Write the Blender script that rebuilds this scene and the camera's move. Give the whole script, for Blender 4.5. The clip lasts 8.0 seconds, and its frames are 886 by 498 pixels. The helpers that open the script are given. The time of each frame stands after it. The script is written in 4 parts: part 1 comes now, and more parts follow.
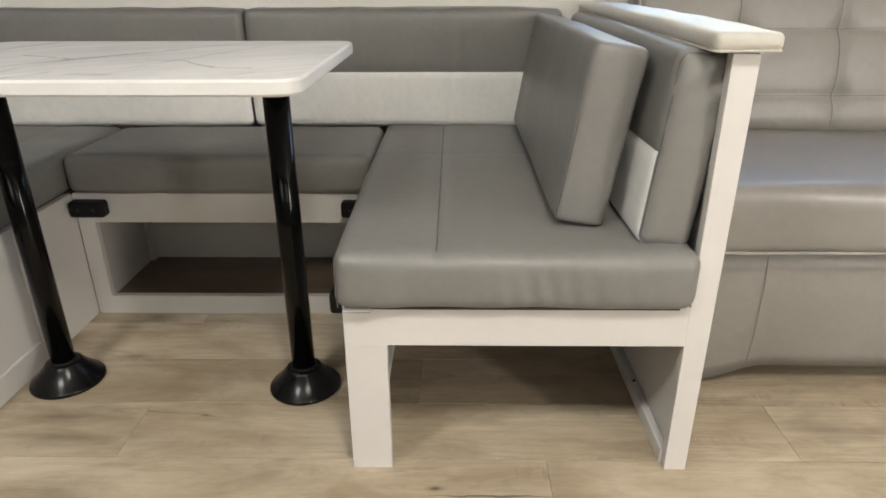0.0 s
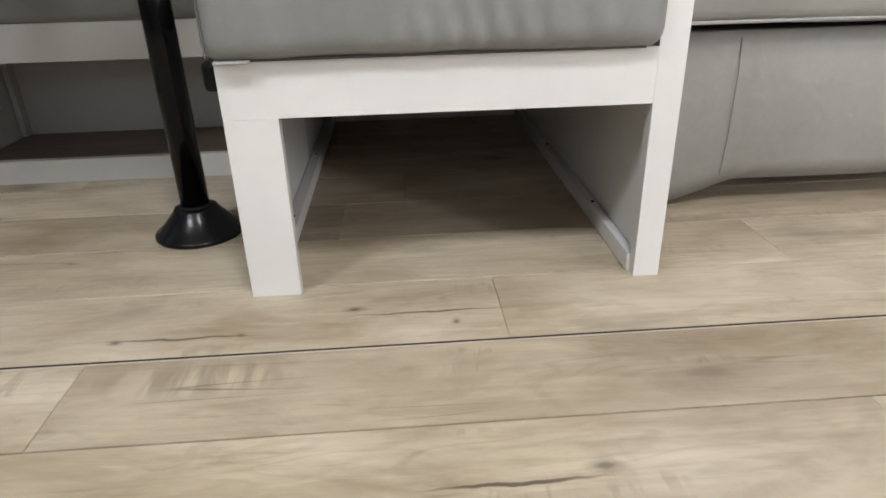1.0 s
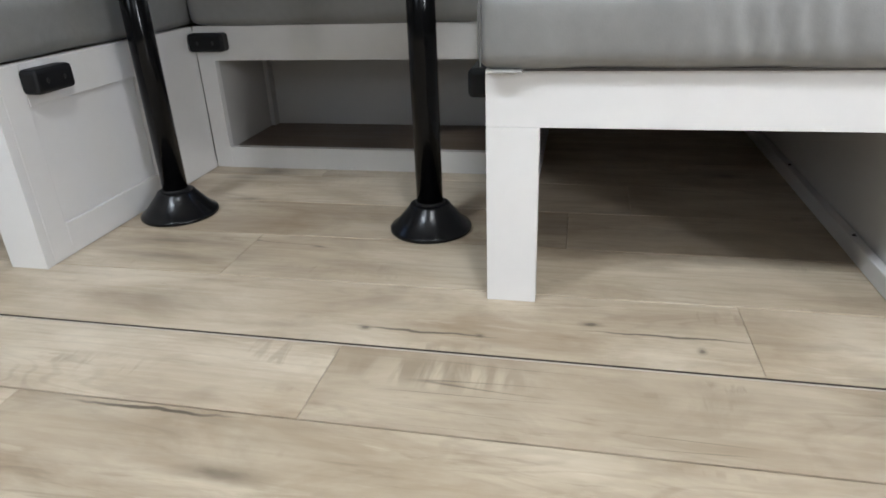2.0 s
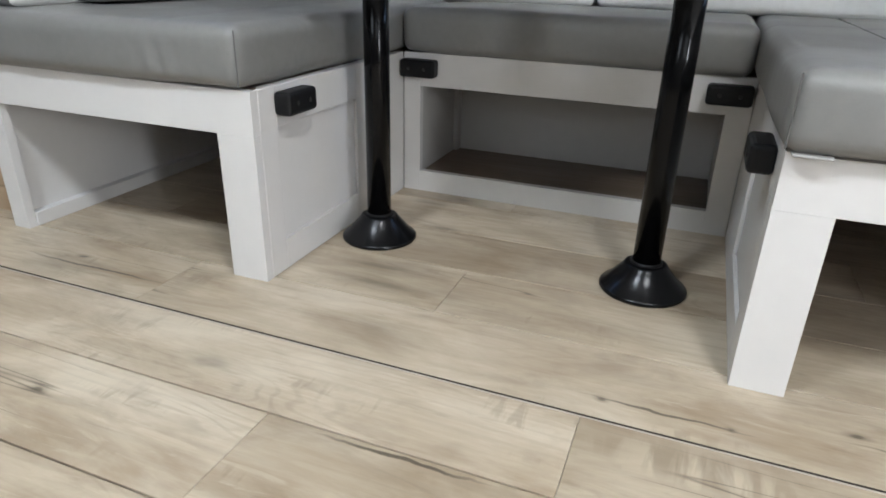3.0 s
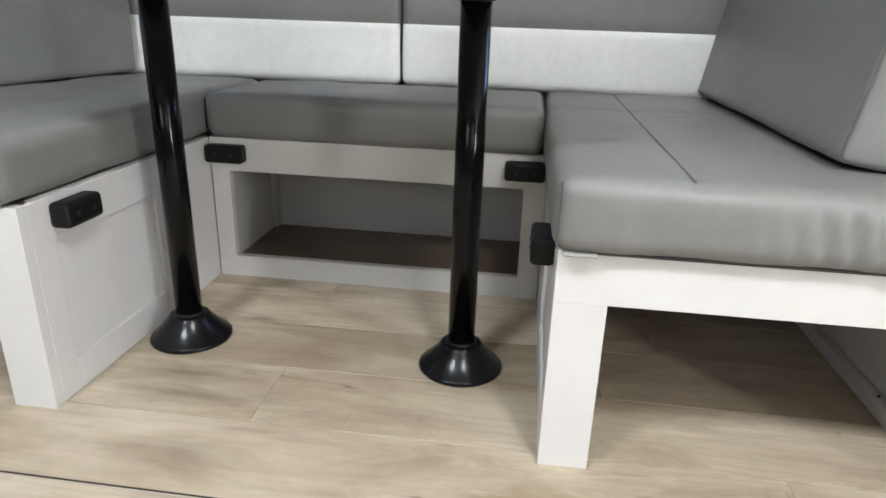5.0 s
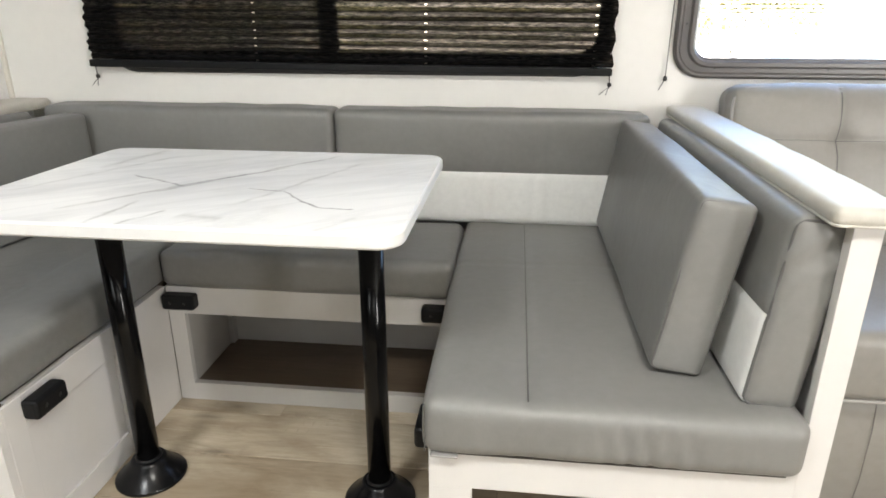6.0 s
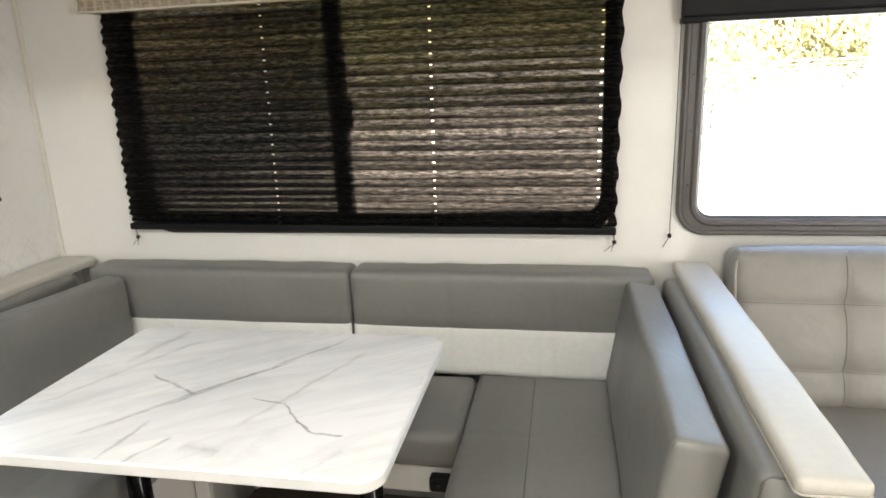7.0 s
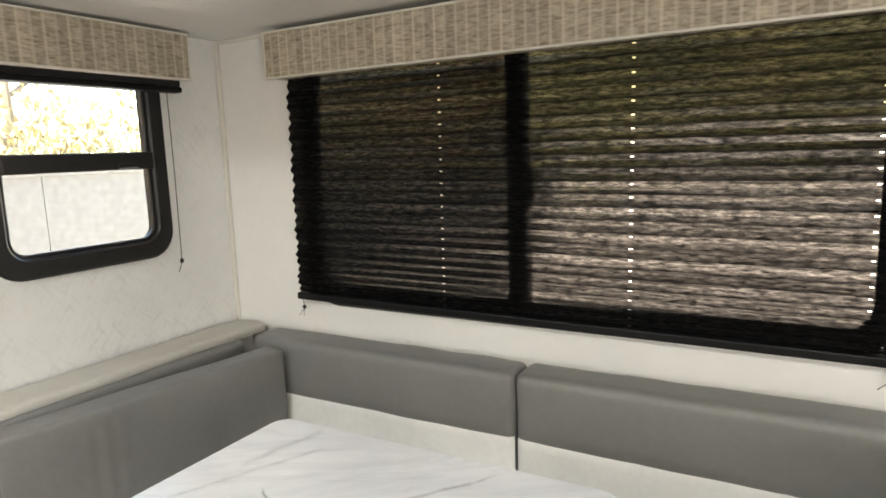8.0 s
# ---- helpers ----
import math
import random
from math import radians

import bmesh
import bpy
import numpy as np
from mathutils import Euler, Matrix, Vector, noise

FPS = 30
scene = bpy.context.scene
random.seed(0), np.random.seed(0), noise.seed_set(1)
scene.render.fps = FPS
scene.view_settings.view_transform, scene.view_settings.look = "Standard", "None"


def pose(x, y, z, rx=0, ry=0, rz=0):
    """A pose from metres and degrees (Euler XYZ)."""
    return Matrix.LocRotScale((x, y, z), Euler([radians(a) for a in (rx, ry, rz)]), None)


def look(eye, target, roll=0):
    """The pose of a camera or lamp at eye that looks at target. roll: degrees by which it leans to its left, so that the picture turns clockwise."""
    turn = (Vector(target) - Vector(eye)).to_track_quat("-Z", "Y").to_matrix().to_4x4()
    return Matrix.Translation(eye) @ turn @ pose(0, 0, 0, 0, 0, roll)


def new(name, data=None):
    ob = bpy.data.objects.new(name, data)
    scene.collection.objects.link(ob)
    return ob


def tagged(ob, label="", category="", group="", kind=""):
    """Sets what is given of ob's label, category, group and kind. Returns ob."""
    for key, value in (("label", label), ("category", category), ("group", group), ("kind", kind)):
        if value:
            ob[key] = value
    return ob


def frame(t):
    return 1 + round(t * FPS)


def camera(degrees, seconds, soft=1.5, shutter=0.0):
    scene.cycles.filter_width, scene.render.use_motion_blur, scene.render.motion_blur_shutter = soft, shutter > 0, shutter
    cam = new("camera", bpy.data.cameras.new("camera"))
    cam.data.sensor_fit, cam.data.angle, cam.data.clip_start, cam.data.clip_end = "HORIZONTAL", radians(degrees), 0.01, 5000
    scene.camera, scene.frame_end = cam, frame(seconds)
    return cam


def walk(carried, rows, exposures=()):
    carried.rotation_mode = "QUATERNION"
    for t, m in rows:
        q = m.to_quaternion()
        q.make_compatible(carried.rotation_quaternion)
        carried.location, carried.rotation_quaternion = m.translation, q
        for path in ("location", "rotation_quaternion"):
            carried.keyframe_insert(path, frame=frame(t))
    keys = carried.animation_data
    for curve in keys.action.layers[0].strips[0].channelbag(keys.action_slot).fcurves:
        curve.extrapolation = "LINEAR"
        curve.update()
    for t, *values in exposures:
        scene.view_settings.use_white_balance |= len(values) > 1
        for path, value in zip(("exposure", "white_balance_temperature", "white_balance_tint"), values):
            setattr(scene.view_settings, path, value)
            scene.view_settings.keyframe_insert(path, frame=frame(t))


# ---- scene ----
cam = camera(69.2, 8.0, soft=1.65)
PATH = [
    (0, (0.191, 0.317, 0.888), (0.163, 2.154, 0.098), -0.2),
    (0.2, (0.194, 0.354, 0.725), (0.216, 2.19, -0.067), -0.6),
    (0.5, (0.223, 0.377, 0.565), (0.319, 2.208, -0.234), -0.9),
    (1, (0.244, 0.409, 0.491), (0.354, 2.211, -0.368), -1.5),
    (1.5, (0.255, 0.409, 0.489), (0.151, 2.223, -0.347), -2.5),
    (2, (0.126, 0.414, 0.508), (-0.263, 2.184, -0.339), -2.3),
    (2.2, (0.055, 0.414, 0.526), (-0.431, 2.162, -0.315), -1.7),
    (3.3, (-0.13, 0.405, 0.576), (-0.794, 2.111, -0.229), 1.9),
    (3.5, (-0.13, 0.415, 0.587), (-0.739, 2.148, -0.203), 2.5),
    (4, (-0.081, 0.452, 0.632), (-0.54, 2.251, -0.111), 2.6),
    (4.2, (-0.067, 0.465, 0.634), (-0.472, 2.286, -0.087), 2.4),
    (5.3, (-0.04, 0.458, 0.696), (-0.241, 2.322, 0.0), 1.4),
    (5.5, (-0.013, 0.429, 0.764), (-0.206, 2.291, 0.06), 1.0),
    (5.7, (0.038, 0.406, 0.872), (-0.16, 2.271, 0.179), 0.7),
    (6, (0.126, 0.388, 1.053), (-0.082, 2.257, 0.372), 0.1),
    (6.5, (0.244, 0.376, 1.266), (-0.02, 2.262, 0.656), -1.3),
    (7, (0.247, 0.435, 1.359), (-0.122, 2.333, 0.849), -2.3),
    (7.5, (0.223, 0.57, 1.396), (-0.37, 2.435, 0.981), -2.6),
    (7.8, (0.223, 0.7, 1.373), (-0.564, 2.505, 1.024), -2.2),
    (8, (0.22, 0.804, 1.366), (-0.758, 2.522, 1.063), -2.0),
]
walk(cam, [(t, look(eye, target, roll)) for t, eye, target, roll in PATH],
     exposures=[(0.0, 3.42, 7250, 12), (1.0, 3.55, 6350, 11), (2.0, 3.63, 6020, 10), (3.5, 3.8, 6080, 10), (5.5, 3.94, 6450, 10), (6.5, 3.70, 7050, 10), (8.0, 3.64, 7100, 10)])

# ---------------------------------------------------------------- light
world = bpy.data.worlds.new("world")
scene.world = world
world.use_nodes = True
wn = world.node_tree.nodes
sky = wn.new("ShaderNodeTexSky")
sky.sky_type = "NISHITA"
sky.sun_disc = False
sky.sun_elevation = radians(52)
sky.sun_rotation = radians(187.6)
wn["Background"].inputs["Strength"].default_value = 0.15
world.node_tree.links.new(sky.outputs["Color"], wn["Background"].inputs["Color"])

sun = new("sun", bpy.data.lights.new("sun", "SUN"))
sun.data.energy, sun.data.angle, sun.data.color = 5.0, radians(0.5), (1.0, 0.95, 0.88)
sun.matrix_world = look((-1.0, -7.5, 10.0), (0, 0, 0))


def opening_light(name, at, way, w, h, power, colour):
    """An area lamp added in an unseen opening of the shell away from the dinette."""
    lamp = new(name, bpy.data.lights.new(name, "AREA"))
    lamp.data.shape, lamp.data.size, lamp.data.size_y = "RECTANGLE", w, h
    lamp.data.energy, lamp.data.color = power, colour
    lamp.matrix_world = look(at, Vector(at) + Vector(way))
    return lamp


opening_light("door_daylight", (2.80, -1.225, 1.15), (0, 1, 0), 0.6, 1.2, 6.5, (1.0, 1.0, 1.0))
# two weak fill lamps added behind the view, in unseen wall openings
opening_light("south_fill", (-1.1, -1.225, 1.42), (0, 1, 0), 0.9, 0.66, 0.45, (0.88, 0.95, 1.0))
opening_light("south_fill", (1.0, -1.225, 1.42), (0, 1, 0), 0.9, 0.66, 0.3, (0.93, 0.97, 1.0))
# two overhead fill lamps added to brighten floor and cushions, never in view
opening_light("overhead_fill", (0.5, 0.1, 2.13), (0, 0, -1), 0.36, 0.36, 2.5, (1.0, 1.0, 0.98))
opening_light("overhead_fill", (-0.9, 0.1, 2.13), (0, 0, -1), 0.36, 0.36, 2.7, (0.90, 0.96, 1.0))


# ---------------------------------------------------------------- materials
class Mat:
    """A node material in the making: m.n() adds a node, m.to() links."""

    def __init__(self, name):
        self.mat = bpy.data.materials.new(name)
        self.mat.use_nodes = True
        self.tree = self.mat.node_tree
        self.bsdf = self.tree.nodes["Principled BSDF"]
        self.outp = self.tree.nodes["Material Output"]

    def n(self, kind, **values):
        node = self.tree.nodes.new("ShaderNode" + kind)
        for key, value in values.items():
            if key == "op":
                node.operation = value
            elif key == "wave":
                node.wave_type = "BANDS"
                node.bands_direction = value
            elif key == "feature":
                node.feature = value
            else:
                node.inputs[key.replace("_", " ")].default_value = value
        return node

    def to(self, a, b):
        self.tree.links.new(a, b)

    def coords(self, scale=(1, 1, 1), turn=(0, 0, 0), scatter=0.0):
        """Object coordinates, scaled and turned; scatter shifts them per object."""
        tc = self.n("TexCoord")
        mp = self.n("Mapping")
        mp.inputs["Scale"].default_value = scale
        spin = self.n("Mapping")
        spin.inputs["Rotation"].default_value = turn
        self.to(tc.outputs["Object"], spin.inputs["Vector"])
        self.to(spin.outputs["Vector"], mp.inputs["Vector"])
        if scatter:
            info = self.n("ObjectInfo")
            mul = self.n("Math", op="MULTIPLY")
            mul.inputs[1].default_value = scatter
            self.to(info.outputs["Random"], mul.inputs[0])
            comb = self.n("CombineXYZ")
            for axis in "XYZ":
                self.to(mul.outputs[0], comb.inputs[axis])
            self.to(comb.outputs[0], mp.inputs["Location"])
        return mp.outputs["Vector"]

    def noise(self, vector, scale, detail=4.0, rough=0.55, distort=0.0):
        t = self.n("TexNoise", Scale=scale, Detail=detail, Roughness=rough, Distortion=distort)
        self.to(vector, t.inputs["Vector"])
        return t.outputs["Fac"]

    def ramp(self, fac, stops):
        r = self.n("ValToRGB")
        while len(r.color_ramp.elements) < len(stops):
            r.color_ramp.elements.new(0.5)
        for e, (p, c) in zip(r.color_ramp.elements, stops):
            e.position = p
            e.color = (*c, 1) if len(c) == 3 else c
        self.to(fac, r.inputs["Fac"])
        return r.outputs["Color"]

    def mix(self, a, b, fac, mode="MIX"):
        m = self.n("MixRGB")
        m.blend_type = mode
        for value, socket in ((fac, m.inputs["Fac"]), (a, m.inputs["Color1"]), (b, m.inputs["Color2"])):
            if isinstance(value, (int, float)):
                socket.default_value = value
            elif isinstance(value, tuple):
                socket.default_value = (*value, 1)
            else:
                self.to(value, socket)
        return m.outputs["Color"]

    def math(self, op, a, b=0.0):
        m = self.n("Math", op=op)
        for value, socket in ((a, m.inputs[0]), (b, m.inputs[1])):
            if isinstance(value, (int, float)):
                socket.default_value = value
            else:
                self.to(value, socket)
        return m.outputs[0]

    def bump(self, height, strength, distance=0.001, under=None):
        b = self.n("Bump", Strength=strength, Distance=distance)
        self.to(height, b.inputs["Height"])
        if under is not None:
            self.to(under, b.inputs["Normal"])
        self.to(b.outputs["Normal"], self.bsdf.inputs["Normal"])
        return b.outputs["Normal"]

    def base(self, colour):
        if isinstance(colour, tuple):
            self.bsdf.inputs["Base Color"].default_value = (*colour, 1)
        else:
            self.to(colour, self.bsdf.inputs["Base Color"])

    def rough(self, value):
        if isinstance(value, (int, float)):
            self.bsdf.inputs["Roughness"].default_value = value
        else:
            self.to(value, self.bsdf.inputs["Roughness"])


def shade(c, k):
    return tuple(min(1.0, v * k) for v in c)


def vinyl(name, colour, rough=0.42, creases=0.4):
    m = Mat(name)
    v = m.coords(scatter=20.0)
    big = m.noise(v, 4.0, 3.0)
    fine = m.noise(v, 55.0, 4.0)
    c = m.mix(m.ramp(big, [(0.3, shade(colour, 0.9)), (0.7, shade(colour, 1.1))]),
              m.ramp(fine, [(0.3, shade(colour, 0.9)), (0.7, shade(colour, 1.08))]), 0.4)
    m.base(c)
    m.rough(m.ramp(big, [(0.3, (rough - 0.06,) * 3), (0.7, (rough + 0.08,) * 3)]))
    cells = m.n("TexVoronoi", Scale=420.0)
    m.to(v, cells.inputs["Vector"])
    soft = m.bump(m.noise(v, 16.0, 2.0, 0.5, 0.8), creases, 0.006)
    m.bump(cells.outputs["Distance"], 0.18, 0.0006, soft)
    return m.mat


def painted(name, colour, rough=0.4, grain=0.15):
    m = Mat(name)
    v = m.coords(scatter=9.0)
    c = m.mix(m.ramp(m.noise(v, 3.0, 3.0), [(0.3, shade(colour, 0.96)), (0.7, shade(colour, 1.02))]),
              m.ramp(m.noise(v, 40.0, 5.0), [(0.35, shade(colour, 0.95)), (0.6, colour)]), 0.3)
    m.base(c)
    m.rough(rough)
    m.bump(m.noise(v, 90.0, 3.0), grain, 0.0006)
    return m.mat


def plank_wood(name, dark, mid, light, rough=0.38, marks=()):
    m = Mat(name)
    v = m.coords((1, 1, 1), scatter=37.0)
    stretch = m.coords((1.5, 4.6, 4.0), scatter=37.0)
    fibre = m.coords((3.0, 95.0, 30.0), scatter=37.0)
    clouds = m.noise(stretch, 2.3, 6.0, 0.6, 0.45)
    grain = m.noise(fibre, 1.4, 6.0, 0.65, 0.25)
    body = m.ramp(clouds, [(0.28, shade(dark, 1.4)), (0.46, mid), (0.68, light)])
    # browner smudges a hand wide
    smudge = m.ramp(m.noise(m.coords((1.6, 3.2, 3.0), scatter=61.0), 3.4, 5.0, 0.62, 0.7), [(0.52, (0, 0, 0)), (0.68, (0.40, 0.40, 0.40))])
    body = m.mix(body, tuple(0.7 * a + 0.3 * b for a, b in zip(shade(dark, 1.2), (0.28, 0.25, 0.215))), smudge)
    lines = m.ramp(grain, [(0.3, shade(mid, 0.66)), (0.52, mid), (0.75, shade(light, 1.05))])
    c = m.mix(body, lines, 0.13)
    # cathedral figure
    fig = m.n("TexWave", wave="Y", Scale=3.2, Distortion=9.0, Detail=3.0, Detail_Scale=0.8)
    m.to(m.coords((0.55, 4.2, 1.0), scatter=37.0), fig.inputs["Vector"])
    figmask = m.ramp(m.noise(stretch, 0.8, 2.0), [(0.40, (0, 0, 0)), (0.55, (1, 1, 1))])
    c = m.mix(c, m.mix(c, shade(mid, 0.74), m.ramp(fig.outputs["Fac"], [(0.7, (0, 0, 0)), (0.98, (0.20, 0.20, 0.20))])), figmask)
    # growth rings that run along the board and close round its heart
    heart = m.noise(m.coords((0.9, 4.6, 1.0), scatter=37.0), 1.9, 2.5, 0.45, 0.35)
    rings = m.math("SINE", m.math("MULTIPLY", heart, 105.0))
    ring_gate = m.ramp(m.noise(m.coords((1.0, 2.4, 1.0), scatter=29.0), 2.6, 4.0, 0.6), [(0.48, (0, 0, 0)), (0.66, (0.22, 0.22, 0.22))])
    c = m.mix(c, shade(dark, 0.9), m.math("MULTIPLY", m.ramp(rings, [(0.35, (0, 0, 0)), (0.95, (1, 1, 1))]), ring_gate))
    # short pale and dark flecks
    fleck = m.noise(m.coords((3.2, 21.0, 4.0), scatter=43.0), 2.2, 5.0, 0.62, 0.8)
    fleck_gate = m.ramp(m.noise(m.coords((1.4, 3.5, 1.0), scatter=17.0), 2.2, 3.0), [(0.42, (0.15, 0.15, 0.15)), (0.62, (1, 1, 1))])
    c = m.mix(c, shade(light, 1.12), m.math("MULTIPLY", m.ramp(fleck, [(0.56, (0, 0, 0)), (0.66, (0.34, 0.34, 0.34))]), fleck_gate))
    c = m.mix(c, shade(dark, 0.8), m.math("MULTIPLY", m.ramp(fleck, [(0.32, (0.34, 0.34, 0.34)), (0.42, (0, 0, 0))]), fleck_gate))
    # ripples across the grain in a few patches
    ripple = m.noise(m.coords((26.0, 5.0, 1.0), scatter=11.0), 2.0, 3.0, 0.5, 0.6)
    ripple_gate = m.ramp(m.noise(m.coords((1.5, 6.0, 1.0), scatter=71.0), 2.4, 2.0), [(0.60, (0, 0, 0)), (0.70, (0.38, 0.38, 0.38))])
    c = m.mix(c, shade(dark, 1.0), m.math("MULTIPLY", m.ramp(ripple, [(0.52, (0, 0, 0)), (0.62, (1, 1, 1))]), ripple_gate))
    # the one board with a washboard figure
    if marks:
        place = m.n("VectorMath", op="SUBTRACT")
        m.to(m.n("NewGeometry").outputs["Position"], place.inputs[0])
        place.inputs[1].default_value = (-0.035, 1.098, 0)
        patch = m.n("VectorMath", op="MULTIPLY")
        m.to(place.outputs[0], patch.inputs[0])
        patch.inputs[1].default_value = (1 / 0.15, 1 / 0.042, 0)
        reach = m.n("VectorMath", op="LENGTH")
        m.to(patch.outputs[0], reach.inputs[0])
        inside = m.ramp(reach.outputs["Value"], [(0.3, (0.75, 0.75, 0.75)), (1.0, (0, 0, 0))])
        wash = m.noise(m.coords((46.0, 9.0, 1.0), scatter=3.0), 1.0, 3.0, 0.5, 0.5)
        c = m.mix(c, m.ramp(wash, [(0.40, shade(mid, 0.80)), (0.56, shade(light, 1.10))]), inside)
    # fine dark checks along the grain
    crack = m.noise(m.coords((0.45, 13.0, 3.0), scatter=91.0), 1.5, 2.0, 0.4, 0.1)
    ridge = m.math("ABSOLUTE", m.math("SUBTRACT", crack, 0.5))
    thin = m.ramp(ridge, [(0.0, (1, 1, 1)), (0.006, (0, 0, 0))])
    where = m.ramp(m.noise(v, 1.7, 2.0), [(0.56, (0, 0, 0)), (0.64, (1, 1, 1))])
    c = m.mix(c, shade(dark, 0.35), m.math("MULTIPLY", m.math("MULTIPLY", thin, where), 0.8))
    # knots
    vor = m.n("TexVoronoi", Scale=1.0)
    m.to(m.coords((2.3, 5.0, 1.0), scatter=53.0), vor.inputs["Vector"])
    knot = m.ramp(vor.outputs["Distance"], [(0.02, (1, 1, 1)), (0.06, (0.6, 0.6, 0.6)), (0.13, (0.28, 0.28, 0.28)), (0.30, (0, 0, 0))])
    c = m.mix(c, shade(dark, 0.5), m.math("MULTIPLY", knot, 0.75))
    # the knots and long checks that mark single boards
    pos = m.n("NewGeometry").outputs["Position"]
    wob = m.n("VectorMath", op="SCALE", Scale=0.018)
    wn2 = m.n("TexNoise", Scale=16.0, Detail=5.0)
    m.to(pos, wn2.inputs["Vector"])
    cen = m.n("VectorMath", op="SUBTRACT")
    m.to(wn2.outputs["Color"], cen.inputs[0])
    cen.inputs[1].default_value = (0.5, 0.5, 0.5)
    m.to(cen.outputs[0], wob.inputs[0])
    bent = m.n("VectorMath", op="ADD")
    m.to(pos, bent.inputs[0])
    m.to(wob.outputs[0], bent.inputs[1])
    for x, y, w, d, k in marks:
        away = m.n("VectorMath", op="SUBTRACT")
        m.to(bent.outputs[0], away.inputs[0])
        away.inputs[1].default_value = (x, y, 0)
        size = m.n("VectorMath", op="MULTIPLY")
        m.to(away.outputs[0], size.inputs[0])
        size.inputs[1].default_value = (0.8 / w, 1 / max(d * 1.3, 0.0036), 0)
        far = m.n("VectorMath", op="LENGTH")
        m.to(size.outputs[0], far.inputs[0])
        ring = m.math("MULTIPLY", m.math("ADD", m.math("SINE", m.math("MULTIPLY", far.outputs["Value"], 11.0 if d > 0.02 else 3.0)), 5.0), 0.17)
        spot = m.ramp(far.outputs["Value"], [(0.0, (1, 1, 1)), (0.22, (0.85, 0.85, 0.85)), (0.5, (0.34, 0.34, 0.34)), (1.0, (0, 0, 0))] if d > 0.004 else [(0.0, (1, 1, 1)), (0.5, (0.85, 0.85, 0.85)), (1.0, (0, 0, 0))])
        c = m.mix(c, shade(dark, 0.28), m.math("MULTIPLY", m.math("MULTIPLY", spot, ring), k))
    # each board a little lighter, darker or greyer
    info = m.n("ObjectInfo")
    c = m.mix(c, m.ramp(info.outputs["Random"], [(0.0, (0.74, 0.71, 0.68)), (0.35, (0.90, 0.885, 0.86)), (1.0, (1.0, 1.0, 1.0))]), 1.0, "MULTIPLY")
    m.base(c)
    m.rough(m.ramp(grain, [(0.3, (rough + 0.1,) * 3), (0.7, (rough - 0.05,) * 3)]))
    b = m.bump(grain, 0.12, 0.0008)
    m.bump(thin, 0.25, -0.0006, b)
    return m.mat


VEINS = [(0.077, -0.054, 0.147, -0.068, 0.004, 0.8), (0.147, -0.068, 0.194, -0.125, 0.004, 0.95), (0.196, -0.129, 0.247, -0.168, 0.0045, 0.95),
         (0.247, -0.168, 0.303, -0.173, 0.004, 0.85), (-0.194, -0.224, -0.06, -0.049, 0.009, 0.5), (-0.087, -0.099, 0.166, 0.254, 0.007, 0.5),
         (-0.074, -0.058, 0.087, 0.124, 0.006, 0.6), (-0.108, -0.309, -0.086, -0.17, 0.006, 0.5), (-0.055, -0.313, -0.01, -0.218, 0.006, 0.6),
         (-0.361, -0.11, -0.207, 0.21, 0.01, 0.3), (-0.312, 0.079, -0.269, 0.272, 0.016, 0.3), (-0.205, 0.024, -0.066, -0.05, 0.005, 0.7),
         (0.099, -0.157, 0.234, 0.176, 0.009, 0.3), (0.264, -0.303, 0.322, -0.219, 0.009, 0.25), (0.027, -0.24, 0.105, -0.252, 0.02, 0.3)]


